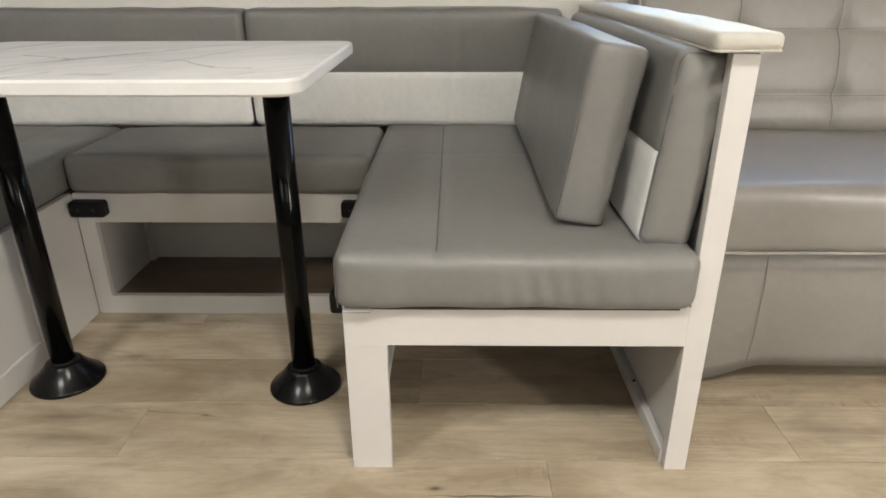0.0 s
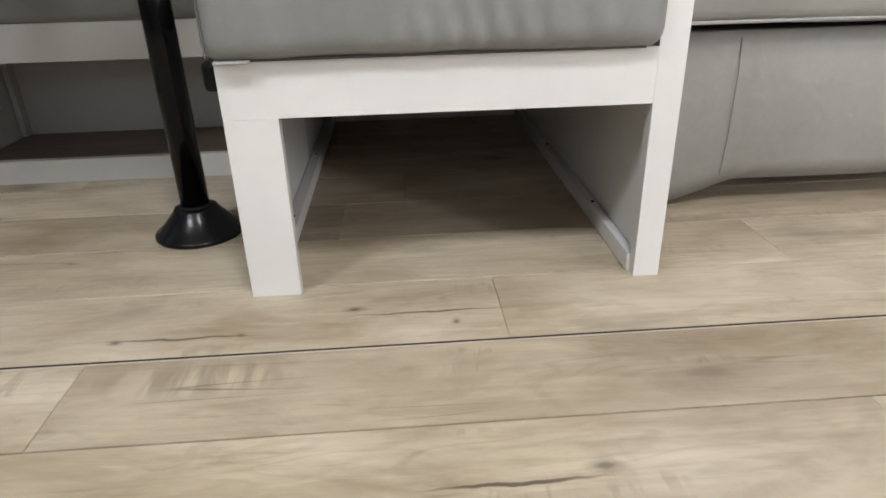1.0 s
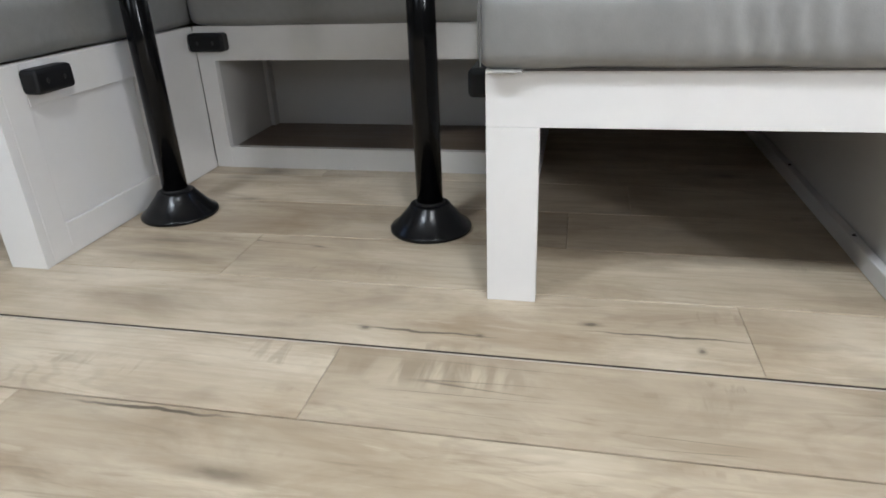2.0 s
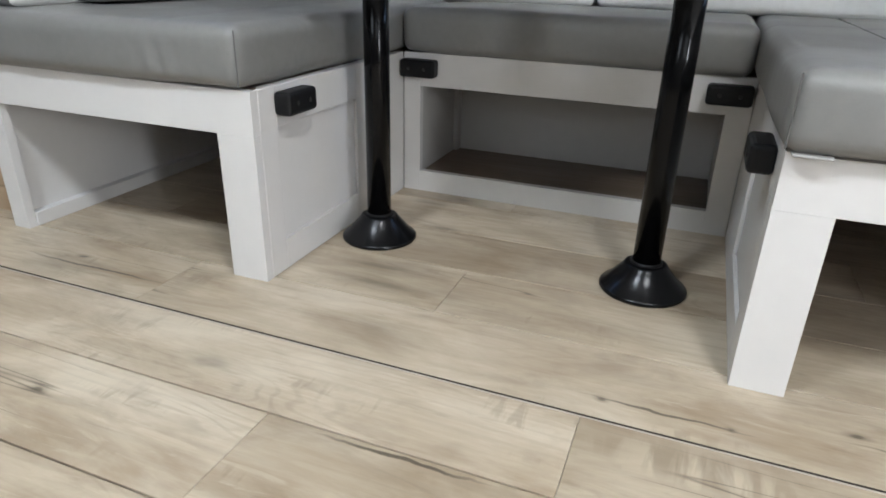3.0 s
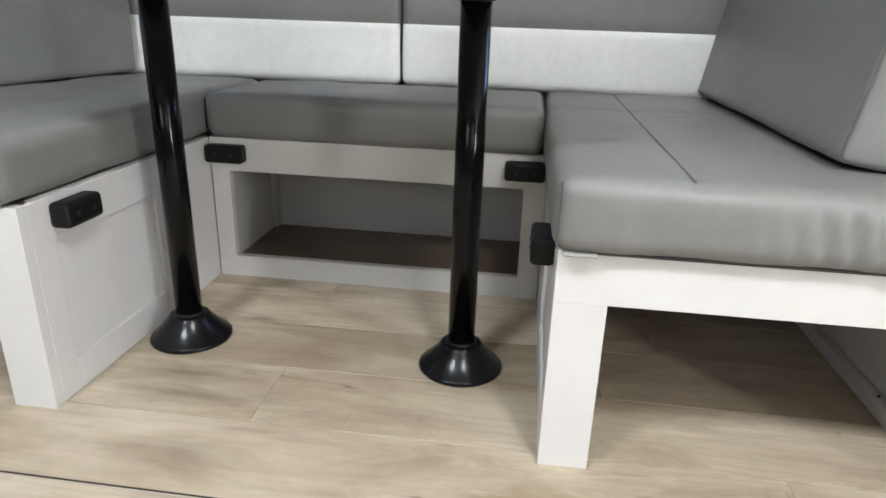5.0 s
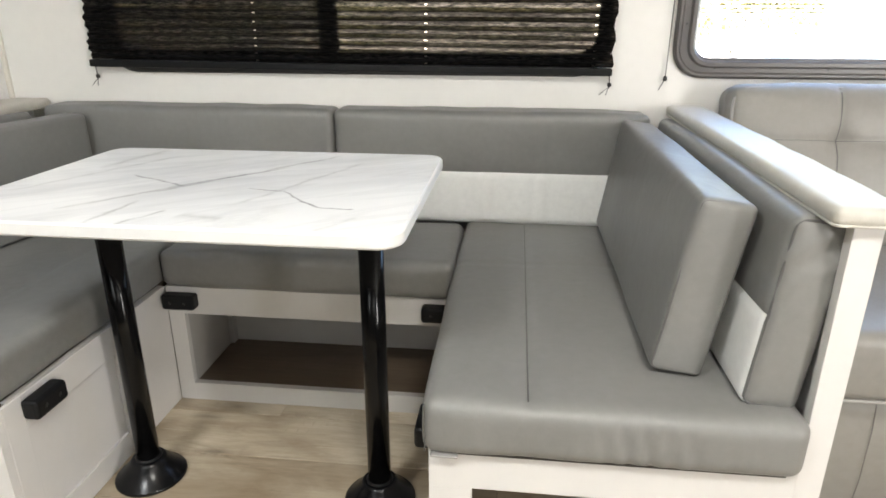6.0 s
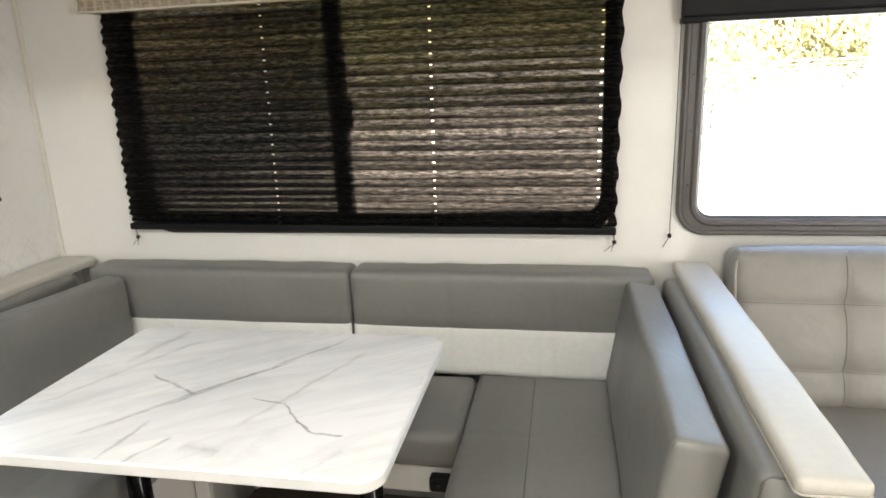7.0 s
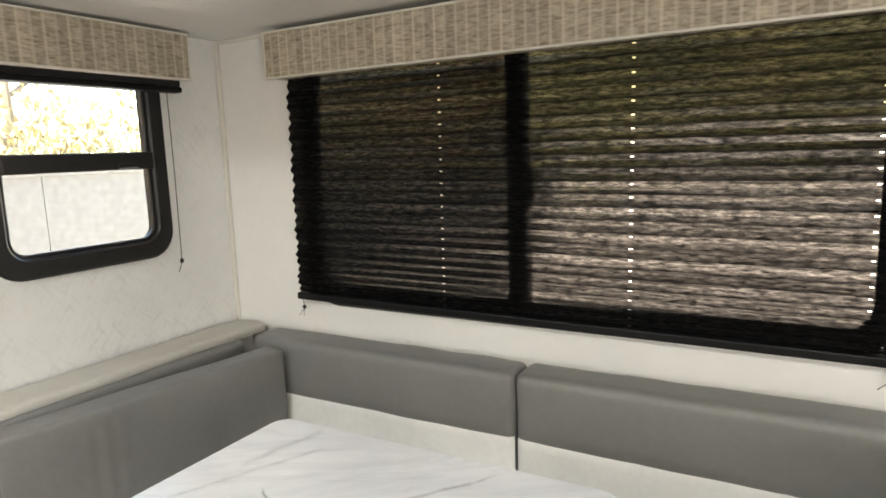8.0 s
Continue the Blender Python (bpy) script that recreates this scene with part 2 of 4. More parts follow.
def marble(name):
    """White laminate with grey clouds along one diagonal and single veins laid from end to end."""
    m = Mat(name)
    v = m.coords((0.8, 2.6, 1.0), (0, 0, radians(-36)))
    c = m.ramp(m.noise(v, 2.0, 5.0, 0.6, 0.6), [(0.33, (0.70, 0.705, 0.715)), (0.58, (0.86, 0.86, 0.855))])
    fine = m.noise(m.coords((1.2, 7.0, 1.0), (0, 0, radians(-36))), 1.7, 5.0, 0.6, 0.5)
    hair = m.ramp(m.math("ABSOLUTE", m.math("SUBTRACT", fine, 0.5)), [(0.0, (0.16, 0.16, 0.16)), (0.05, (0, 0, 0))])
    c = m.mix(c, (0.42, 0.42, 0.43), hair)
    at = m.n("TexCoord").outputs["Object"]
    bend = m.n("TexNoise", Scale=15.0, Detail=5.0, Roughness=0.6)
    m.to(at, bend.inputs["Vector"])
    off = m.n("VectorMath", op="SUBTRACT")
    m.to(bend.outputs["Color"], off.inputs[0])
    off.inputs[1].default_value = (0.5, 0.5, 0.5)
    small = m.n("VectorMath", op="SCALE", Scale=0.030)
    m.to(off.outputs[0], small.inputs[0])
    bent = m.n("VectorMath", op="ADD")
    m.to(at, bent.inputs[0])
    m.to(small.outputs[0], bent.inputs[1])
    broken = m.ramp(m.noise(at, 26.0, 4.0, 0.65), [(0.36, (0.45, 0.45, 0.45)), (0.56, (1, 1, 1))])
    for x0, y0, x1, y1, w, k in VEINS:
        half = math.hypot(x1 - x0, y1 - y0) / 2
        turned = m.n("Mapping")
        turned.vector_type = "TEXTURE"
        turned.inputs["Location"].default_value = ((x0 + x1) / 2, (y0 + y1) / 2, 0.743)
        turned.inputs["Rotation"].default_value = (0, 0, math.atan2(y1 - y0, x1 - x0))
        m.to(bent.outputs[0], turned.inputs["Vector"])
        axes = m.n("SeparateXYZ")
        m.to(turned.outputs["Vector"], axes.inputs[0])
        along = m.math("DIVIDE", m.math("ABSOLUTE", axes.outputs[0]), half * 1.12)
        ends = m.ramp(along, [(0.80, (1, 1, 1)), (1.0, (0, 0, 0))])
        side = m.math("DIVIDE", m.math("ABSOLUTE", axes.outputs[1]), w * 1.25)
        core = m.ramp(side, [(0.0, (1, 1, 1)), (0.3, (0.55, 0.55, 0.55)), (0.6, (0.2, 0.2, 0.2)), (1.0, (0, 0, 0))])
        line = m.math("MULTIPLY", m.math("MULTIPLY", core, ends), m.math("MULTIPLY", broken, k))
        c = m.mix(c, (0.15, 0.147, 0.145), line)
    m.base(c)
    m.rough(0.26)
    return m.mat


def plain(name, colour, rough=0.4, metal=0.0, bumpy=0.0, scale=200.0, vary=0.12):
    m = Mat(name)
    v = m.coords(scatter=5.0)
    m.base(m.ramp(m.noise(v, 14.0, 4.0), [(0.3, shade(colour, 1 - vary)), (0.7, shade(colour, 1 + vary))]))
    m.rough(rough)
    m.bsdf.inputs["Metallic"].default_value = metal
    if bumpy:
        m.bump(m.noise(v, scale, 3.0), bumpy, 0.0008)
    return m.mat


def scratched_wall(name):
    """White wallboard with a faint grey cross-hatched print."""
    m = Mat(name)
    base = m.ramp(m.noise(m.coords(), 2.0, 3.0), [(0.3, (0.73, 0.72, 0.70)), (0.7, (0.80, 0.79, 0.77))])
    for angle, scale in ((40, 1.0), (-40, 1.15)):
        v = m.coords((1, 55.0 * scale, 11.0 * scale), (radians(angle), 0, 0))
        streak = m.ramp(m.noise(v, 1.6, 5.0, 0.65, 0.3), [(0.52, (0, 0, 0)), (0.68, (1, 1, 1))])
        patch = m.ramp(m.noise(m.coords(), 3.4, 2.0), [(0.30, (0.2, 0.2, 0.2)), (0.6, (1, 1, 1))])
        base = m.mix(base, (0.60, 0.59, 0.57), m.math("MULTIPLY", m.math("MULTIPLY", streak, patch), 0.5))
    m.base(base)
    m.rough(0.5)
    m.bump(m.noise(m.coords(), 120.0, 3.0), 0.1, 0.0006)
    return m.mat


def woven(name, along):
    """Tan woven fabric: slubby cross threads between pale uprights."""
    m = Mat(name)
    tight = (34.0, 34.0, 150.0)
    slub = m.noise(m.coords(tight), 1.0, 3.0, 0.6)
    wide = m.noise(m.coords((12.0, 12.0, 70.0)), 1.0, 3.0, 0.6)
    c = m.mix(m.ramp(slub, [(0.36, (0.17, 0.135, 0.09)), (0.60, (0.60, 0.53, 0.43))]),
              m.ramp(wide, [(0.35, (0.30, 0.25, 0.175)), (0.65, (0.58, 0.50, 0.39))]), 0.5)
    tc = m.n("TexCoord")
    sep = m.n("SeparateXYZ")
    m.to(tc.outputs["Object"], sep.inputs[0])
    saw = m.math("FRACT", m.math("MULTIPLY", sep.outputs[along], 1 / 0.0315))
    upright = m.ramp(saw, [(0.0, (1, 1, 1)), (0.16, (1, 1, 1)), (0.26, (0, 0, 0)), (0.92, (0, 0, 0)), (1.0, (1, 1, 1))])
    c = m.mix(c, (0.68, 0.60, 0.49), m.math("MULTIPLY", upright, 0.5))
    cell = m.math("FLOOR", m.math("MULTIPLY", sep.outputs[along], 1 / 0.0315))
    white = m.n("TexWhiteNoise")
    white.noise_dimensions = "1D"
    m.to(cell, white.inputs["W"])
    c = m.mix(c, m.ramp(white.outputs["Value"], [(0.0, (0.8, 0.8, 0.8)), (1.0, (1, 1, 1))]), 1.0, "MULTIPLY")
    m.base(c)
    m.rough(0.85)
    m.bump(slub, 0.4, 0.001)
    return m.mat


def pleat_fabric(name):
    """Dark pleated cloth that lets a little daylight through, with cord holes."""
    m = Mat(name)
    uv = m.n("UVMap")
    sep = m.n("SeparateXYZ")
    m.to(uv.outputs["UV"], sep.inputs[0])
    u, v = sep.outputs[0], sep.outputs[1]
    weave = m.n("Mapping")
    weave.inputs["Scale"].default_value = (34.0, 4.2, 1.0)
    m.to(uv.outputs["UV"], weave.inputs["Vector"])
    fleck = m.noise(weave.outputs["Vector"], 1.0, 6.0, 0.74)
    slow = m.n("Mapping")
    slow.inputs["Scale"].default_value = (1.4, 0.8, 1.0)
    m.to(uv.outputs["UV"], slow.inputs["Vector"])
    bands = m.noise(slow.outputs["Vector"], 1.0, 3.0, 0.6)
    see = m.math("MULTIPLY", m.ramp(fleck, [(0.38, (0.05, 0.05, 0.05)), (0.50, (0.42, 0.42, 0.42)), (0.62, (1.15, 1.15, 1.15))]),
                 m.ramp(bands, [(0.35, (0.62, 0.62, 0.62)), (0.65, (1, 1, 1))]))
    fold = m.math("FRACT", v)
    # shading of each pleat put into the cloth: dim at folds and lower facet
    fold_shade = m.ramp(fold, [(0.0, (0.16, 0.16, 0.16)), (0.10, (0.7, 0.7, 0.7)), (0.30, (1, 1, 1)), (0.5, (0.85, 0.85, 0.85)), (0.74, (0.6, 0.6, 0.6)), (0.92, (0.30, 0.30, 0.30)), (1.0, (0.14, 0.14, 0.14))])
    pleat = m.n("TexWhiteNoise")
    pleat.noise_dimensions = "1D"
    m.to(m.math("FLOOR", v), pleat.inputs["W"])
    see = m.math("MULTIPLY", see, m.ramp(pleat.outputs["Value"], [(0.0, (0.5, 0.5, 0.5)), (1.0, (1, 1, 1))]))
    streak = m.n("Mapping")
    streak.inputs["Scale"].default_value = (3.5, 3.1, 1.0)
    m.to(uv.outputs["UV"], streak.inputs["Vector"])
    see = m.math("MULTIPLY", see, m.ramp(m.noise(streak.outputs["Vector"], 1.0, 4.0, 0.65), [(0.35, (0.45, 0.45, 0.45)), (0.62, (1.25, 1.25, 1.25))]))
    see = m.math("MULTIPLY", m.math("MULTIPLY", see, fold_shade), 0.106)
    hole = 0.0
    for x in (-0.677, -0.154, 0.338):
        near = m.math("LESS_THAN", m.math("ABSOLUTE", m.math("SUBTRACT", u, x)), 0.0040)
        hole = m.math("ADD", hole, near)
    slit = m.math("LESS_THAN", m.math("ABSOLUTE", m.math("SUBTRACT", m.math("FRACT", v), 0.25)), 0.045)
    see = m.math("MAXIMUM", see, m.math("MULTIPLY", m.math("MULTIPLY", hole, slit), 1.0))
    m.base(m.ramp(fleck, [(0.3, (0.002, 0.002, 0.0022)), (0.7, (0.006, 0.0057, 0.0055))]))
    m.rough(0.95)
    m.bsdf.inputs["Specular IOR Level"].default_value = 0.06
    clear = m.n("BsdfRefraction", Roughness=0.55, IOR=1.06)
    clear.inputs["Color"].default_value = (1.0, 0.86, 0.74, 1)
    both = m.n("MixShader")
    m.to(see, both.inputs[0])
    m.to(m.bsdf.outputs[0], both.inputs[1])
    m.to(clear.outputs[0], both.inputs[2])
    m.to(both.outputs[0], m.outp.inputs["Surface"])
    return m.mat


def pane_glass(name, tint):
    m = Mat(name)
    clear = m.n("BsdfTransparent")
    clear.inputs["Color"].default_value = (*tint, 1)
    gloss = m.n("BsdfGlossy", Roughness=0.02)
    fres = m.n("Value")
    fres.outputs[0].default_value = 0.05
    both = m.n("MixShader")
    m.to(fres.outputs[0], both.inputs[0])
    m.to(clear.outputs[0], both.inputs[1])
    m.to(gloss.outputs[0], both.inputs[2])
    m.to(both.outputs[0], m.outp.inputs["Surface"])
    m.tree.nodes.remove(m.bsdf)
    return m.mat


GREY = vinyl("grey_vinyl", (0.188, 0.185, 0.177), 0.42, 0.22)
GREY.node_tree.nodes["Principled BSDF"].inputs["Specular IOR Level"].default_value = 0.5
WHITE_V = vinyl("white_vinyl", (0.79, 0.787, 0.765), 0.38, 0.12)
CREAM_V = vinyl("cream_vinyl", (0.51, 0.49, 0.44), 0.40, 0.12)
SOFA_V = vinyl("greige_leatherette", (0.235, 0.223, 0.205), 0.44, 0.3)
SOFA_S = vinyl("smooth_greige_leatherette", (0.225, 0.214, 0.197), 0.37, 0.15)
PIPE_V = plain("piping_vinyl", (0.30, 0.29, 0.275), 0.45)
PIPE_D = plain("dark_piping", (0.10, 0.098, 0.095), 0.5)
SEAM_V = plain("seam_thread", (0.10, 0.098, 0.092), 0.6)
UNDER = plain("dark_underside", (0.05, 0.045, 0.04), 0.9)
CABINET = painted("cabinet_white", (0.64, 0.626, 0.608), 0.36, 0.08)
# cabinet white darkened, carrying the shade inside the benches and cubby
SHADED_WHITE = painted("shaded_white", (0.48, 0.468, 0.45), 0.5)
WALL = painted("wall_white", (0.80, 0.785, 0.75), 0.5)
WALL_D = painted("wall_dark_grey", (0.12, 0.116, 0.112), 0.5)
WALL_W = scratched_wall("wall_print")
CEIL = painted("ceiling_white", (0.82, 0.81, 0.79), 0.6)
KNOTS = [(0.162, 1.247, 0.018, 0.008, 1.0), (-0.170, 1.189, 0.012, 0.008, 0.9), (0.004, 1.194, 0.008, 0.005, 0.8), (0.308, 1.195, 0.008, 0.009, 0.9),
         (0.614, 1.046, 0.075, 0.03, 0.4), (0.54, 1.163, 0.11, 0.018, 0.4), (0.437, 0.901, 0.022, 0.010, 0.8), (0.34, 0.888, 0.09, 0.0025, 0.95),
         (-0.915, 0.896, 0.018, 0.009, 0.95), (-0.738, 1.047, 0.075, 0.03, 0.42), (-1.215, 1.246, 0.02, 0.008, 0.9), (-0.385, 0.974, 0.11, 0.003, 0.95),
         (-0.608, 1.689, 0.05, 0.014, 0.6), (-0.649, 1.45, 0.13, 0.022, 0.45), (-0.08, 1.192, 0.10, 0.0022, 0.9),
         (0.27, 1.228, 0.11, 0.0025, 0.9), (-0.698, 1.836, 0.09, 0.012, 0.5), (-0.61, 1.382, 0.14, 0.02, 0.5),
         (-1.17, 1.214, 0.16, 0.0022, 0.85), (-0.236, 0.883, 0.06, 0.014, 0.7)]
WOOD = plank_wood("oak_plank", (0.215, 0.163, 0.108), (0.440, 0.367, 0.270), (0.60, 0.528, 0.412), marks=KNOTS)
DECK = plank_wood("dark_shelf_board", (0.10, 0.072, 0.05), (0.15, 0.11, 0.078), (0.20, 0.152, 0.11))
FASCIA = plank_wood("tan_wood", (0.40, 0.28, 0.17), (0.50, 0.37, 0.24), (0.58, 0.44, 0.30))
MARBLE = marble("marble_laminate")
EDGE = plain("table_edge", (0.68, 0.68, 0.67), 0.35, vary=0.03)
BLACK = plain("black_powder_coat", (0.003, 0.003, 0.0033), 0.16)
BLACK.node_tree.nodes["Principled BSDF"].inputs["Specular IOR Level"].default_value = 0.2
BLACK_F = plain("black_flange_steel", (0.004, 0.004, 0.0045), 0.24)
BLACK_F.node_tree.nodes["Principled BSDF"].inputs["Specular IOR Level"].default_value = 0.25
BLACK_M = plain("black_plastic", (0.006, 0.006, 0.0065), 0.45, bumpy=0.15)
BLACK_M.node_tree.nodes["Principled BSDF"].inputs["Specular IOR Level"].default_value = 0.22
FRAME = plain("black_window_frame", (0.010, 0.009, 0.0085), 0.35)
BRONZE = plain("grey_window_frame", (0.105, 0.096, 0.092), 0.36)
CORD = plain("cord_grey", (0.12, 0.115, 0.11), 0.7)
SHADE_F = plain("black_shade_cloth", (0.012, 0.012, 0.013), 0.85, bumpy=0.3)
PLEAT = pleat_fabric("pleated_cloth")
WOVEN_X = woven("woven_valance_cloth", 0)
TRIMW = painted("trim_cream", (0.70, 0.67, 0.60), 0.45)
TINTED = pane_glass("tinted_glass", (0.60, 0.59, 0.565))
GLASS = pane_glass("clear_glass", (0.97, 0.98, 0.97))
SCREEN = pane_glass("insect_screen", (0.46, 0.46, 0.46))
SEAM = plain("seam_gap", (0.030, 0.023, 0.017), 0.9)
# pale colour for the highlight painted along the slide-out seam
SEAM_GLINT = plain("edge_strip", (0.50, 0.45, 0.38), 0.45, 0.0)
GROUND = plain("pale_concrete", (0.60, 0.58, 0.55), 0.9, bumpy=0.3, scale=30)
FENCE_W = plain("pale_fence_board", (0.21, 0.20, 0.178), 0.8)
WIRE = plain("galvanised_wire", (0.45, 0.46, 0.46), 0.5, 0.4)
BARK = plain("bark", (0.30, 0.25, 0.19), 0.9, bumpy=0.5, scale=40)
LEAF = plain("leaf", (0.31, 0.31, 0.15), 0.6, vary=0.4)
LEAF_DRY = plain("leaf_dry", (0.43, 0.37, 0.19), 0.6, vary=0.4)


# ---------------------------------------------------------------- mesh helpers
def ob_from(name, bm, material, parent=None, label="", smooth=False):
    me = bpy.data.meshes.new(name)
    bm.to_mesh(me)
    bm.free()
    for m in material if isinstance(material, (list, tuple)) else (material,):
        me.materials.append(m)
    if smooth:
        me.shade_smooth()
    ob = new(name, me)
    if parent is not None:
        ob.parent = parent
    if label:
        ob["label"] = label
    return ob


def part(name, bm, material, parent, label="", smooth=False):
    return ob_from(name, bm, material, parent, label, smooth)


def thing(name, label, category, at=(0, 0, 0), group="", kind=""):
    ob = new(name)
    ob.location = at
    ob.empty_display_size = 0.1
    return tagged(ob, label, category, group, kind)


def add_box(bm, x0, x1, y0, y1, z0, z1, bevel=0.0, segments=2):
    made = bmesh.ops.create_cube(bm, size=1.0, matrix=Matrix.LocRotScale(
        ((x0 + x1) / 2, (y0 + y1) / 2, (z0 + z1) / 2), None, (abs(x1 - x0), abs(y1 - y0), abs(z1 - z0))))
    if bevel:
        edges = list({e for v in made["verts"] for e in v.link_edges})
        bmesh.ops.bevel(bm, geom=edges, offset=bevel, segments=segments, profile=0.5, affect="EDGES")


def box(x0, x1, y0, y1, z0, z1, bevel=0.0, segments=2):
    bm = bmesh.new()
    add_box(bm, x0, x1, y0, y1, z0, z1, bevel, segments)
    return bm


def lathe(profile, steps=40, at=(0, 0, 0)):
    """A turned body from (radius, height) pairs about the z axis."""
    bm = bmesh.new()
    rings = []
    for r, z in profile:
        rings.append([bm.verts.new((at[0] + r * math.cos(2 * math.pi * k / steps), at[1] + r * math.sin(2 * math.pi * k / steps), at[2] + z)) for k in range(steps)])
    for a, b in zip(rings, rings[1:]):
        for k in range(steps):
            bm.faces.new((a[k], a[(k + 1) % steps], b[(k + 1) % steps], b[k]))
    bm.faces.new(list(reversed(rings[0])))
    bm.faces.new(rings[-1])
    bmesh.ops.recalc_face_normals(bm, faces=bm.faces)
    return bm


def tube(points, radius, closed=False, steps=8):
    """A round cord along points."""
    bm = bmesh.new()
    pts = [Vector(p) for p in points]
    n = len(pts)
    rings = []
    for i, p in enumerate(pts):
        a = pts[(i - 1) % n] if closed or i else p
        b = pts[(i + 1) % n] if closed or i < n - 1 else p
        q = (b - a).to_track_quat("Z", "Y")
        rings.append([bm.verts.new(p + q @ Vector((radius * math.cos(2 * math.pi * k / steps), radius * math.sin(2 * math.pi * k / steps), 0))) for k in range(steps)])
    pairs = list(zip(rings, rings[1:])) + ([(rings[-1], rings[0])] if closed else [])
    for a, b in pairs:
        shift = min(range(steps), key=lambda s: (a[0].co - b[s].co).length)
        for k in range(steps):
            bm.faces.new((a[k], a[(k + 1) % steps], b[(k + 1 + shift) % steps], b[(k + shift) % steps]))
    if not closed:
        bm.faces.new(list(reversed(rings[0])))
        bm.faces.new(rings[-1])
    bmesh.ops.recalc_face_normals(bm, faces=bm.faces)
    return bm


def round_rect(w, h, r, per=8):
    """Points of a rounded rectangle about the origin, counter-clockwise."""
    pts = []
    for cx, cy, a0 in ((w / 2 - r, h / 2 - r, 0), (-w / 2 + r, h / 2 - r, 90), (-w / 2 + r, -h / 2 + r, 180), (w / 2 - r, -h / 2 + r, 270)):
        for k in range(per + 1):
            a = radians(a0 + 90 * k / per)
            pts.append((cx + r * math.cos(a), cy + r * math.sin(a)))
    return pts


def spaced(h, r, step):
    """Coordinates from -h to h, close together in the rounded rims."""
    inner = max(2, int(math.ceil(2 * (h - r) / step)))
    rim = [0.0, 0.3 * r, 0.62 * r]
    return np.array([-h + a for a in rim] + list(np.linspace(-h + r, h - r, inner + 1)) + [h - a for a in reversed(rim)])


def soft_box(size, r, step=0.012, puff=(0, 0, 0), shape=None):
    """A padded block: rounded rims, faces that swell by puff, and shape(p, n) metres of extra relief along n."""
    h = np.array(size) / 2.0
    axes = [spaced(h[a], min(r, h[a] * 0.95), step) for a in range(3)]
    index, pts, quads = {}, [], []
    counts = [len(a) for a in axes]

    def vert(i, j, k):
        if (i, j, k) not in index:
            index[i, j, k] = len(pts)
            pts.append((axes[0][i], axes[1][j], axes[2][k]))
        return index[i, j, k]

    for a in range(3):
        b, c = (a + 1) % 3, (a + 2) % 3
        for end in (0, counts[a] - 1):
            for p in range(counts[b] - 1):
                for q in range(counts[c] - 1):
                    corner = []
                    for dp, dq in ((0, 0), (1, 0), (1, 1), (0, 1)):
                        at = [0, 0, 0]
                        at[a], at[b], at[c] = end, p + dp, q + dq
                        corner.append(vert(*at))
                    quads.append(corner if end else corner[::-1])
    p = np.array(pts)
    rr = np.minimum(r, h * 0.95)
    q = np.clip(p, -h + rr, h - rr)
    d = (p - q) / rr
    length = np.linalg.norm(d, axis=1, keepdims=True)
    nrm = d / np.maximum(length, 1e-9)
    p = q + nrm * rr
    swell = np.zeros(len(p))
    for a in range(3):
        b, c = (a + 1) % 3, (a + 2) % 3
        swell += puff[a] * nrm[:, a] ** 2 * np.clip(1 - (p[:, b] / h[b]) ** 4, 0, 1) * np.clip(1 - (p[:, c] / h[c]) ** 4, 0, 1)
    if shape is not None:
        swell = swell + shape(p, nrm)
    p = p + nrm * swell[:, None]
    return p, nrm, quads


def mesh_of(points, quads, keep=None):
    bm = bmesh.new()
    used = {}
    for f, quad in enumerate(quads):
        if keep is not None and not keep[f]:
            continue
        vs = []
        for i in quad:
            if i not in used:
                used[i] = bm.verts.new(points[i])
            vs.append(used[i])
        bm.faces.new(vs)
    return bm


def ripple(p, seed, amp, size):
    """Slow unevenness of stuffed covers."""
    rng = np.random.RandomState(seed)
    out = np.zeros(len(p))
    for _ in range(7):
        k = rng.normal(0, 1, 3)
        k *= 2 * math.pi / (size * rng.uniform(0.7, 2.0) * np.linalg.norm(k))
        out += np.sin(p @ k + rng.uniform(0, 6.28))
    return out * amp / 3.0


def groove(d, width, depth):
    return -depth * np.exp(-(d / width) ** 2)


def slab_walls(name, axis, at0, at1, span, zs, holes, material, label):
    """A wall with thickness: axis 'y' runs along x, axis 'x' runs along y; holes are (a0, a1, z0, z1)."""
    cuts_a = sorted({span[0], span[1], *[v for o in holes for v in o[:2]]})
    cuts_z = sorted({zs[0], zs[1], *[v for o in holes for v in o[2:]]})
    bm = bmesh.new()
    for a0, a1 in zip(cuts_a, cuts_a[1:]):
        for z0, z1 in zip(cuts_z, cuts_z[1:]):
            ca, cz = (a0 + a1) / 2, (z0 + z1) / 2
            if any(o[0] < ca < o[1] and o[2] < cz < o[3] for o in holes):
                continue
            if axis == "y":
                add_box(bm, a0, a1, at0, at1, z0, z1)
            else:
                add_box(bm, at0, at1, a0, a1, z0, z1)
    bmesh.ops.remove_doubles(bm, verts=bm.verts, dist=1e-5)
    return tagged(ob_from(name, bm, material), label, "wall", kind="structure")


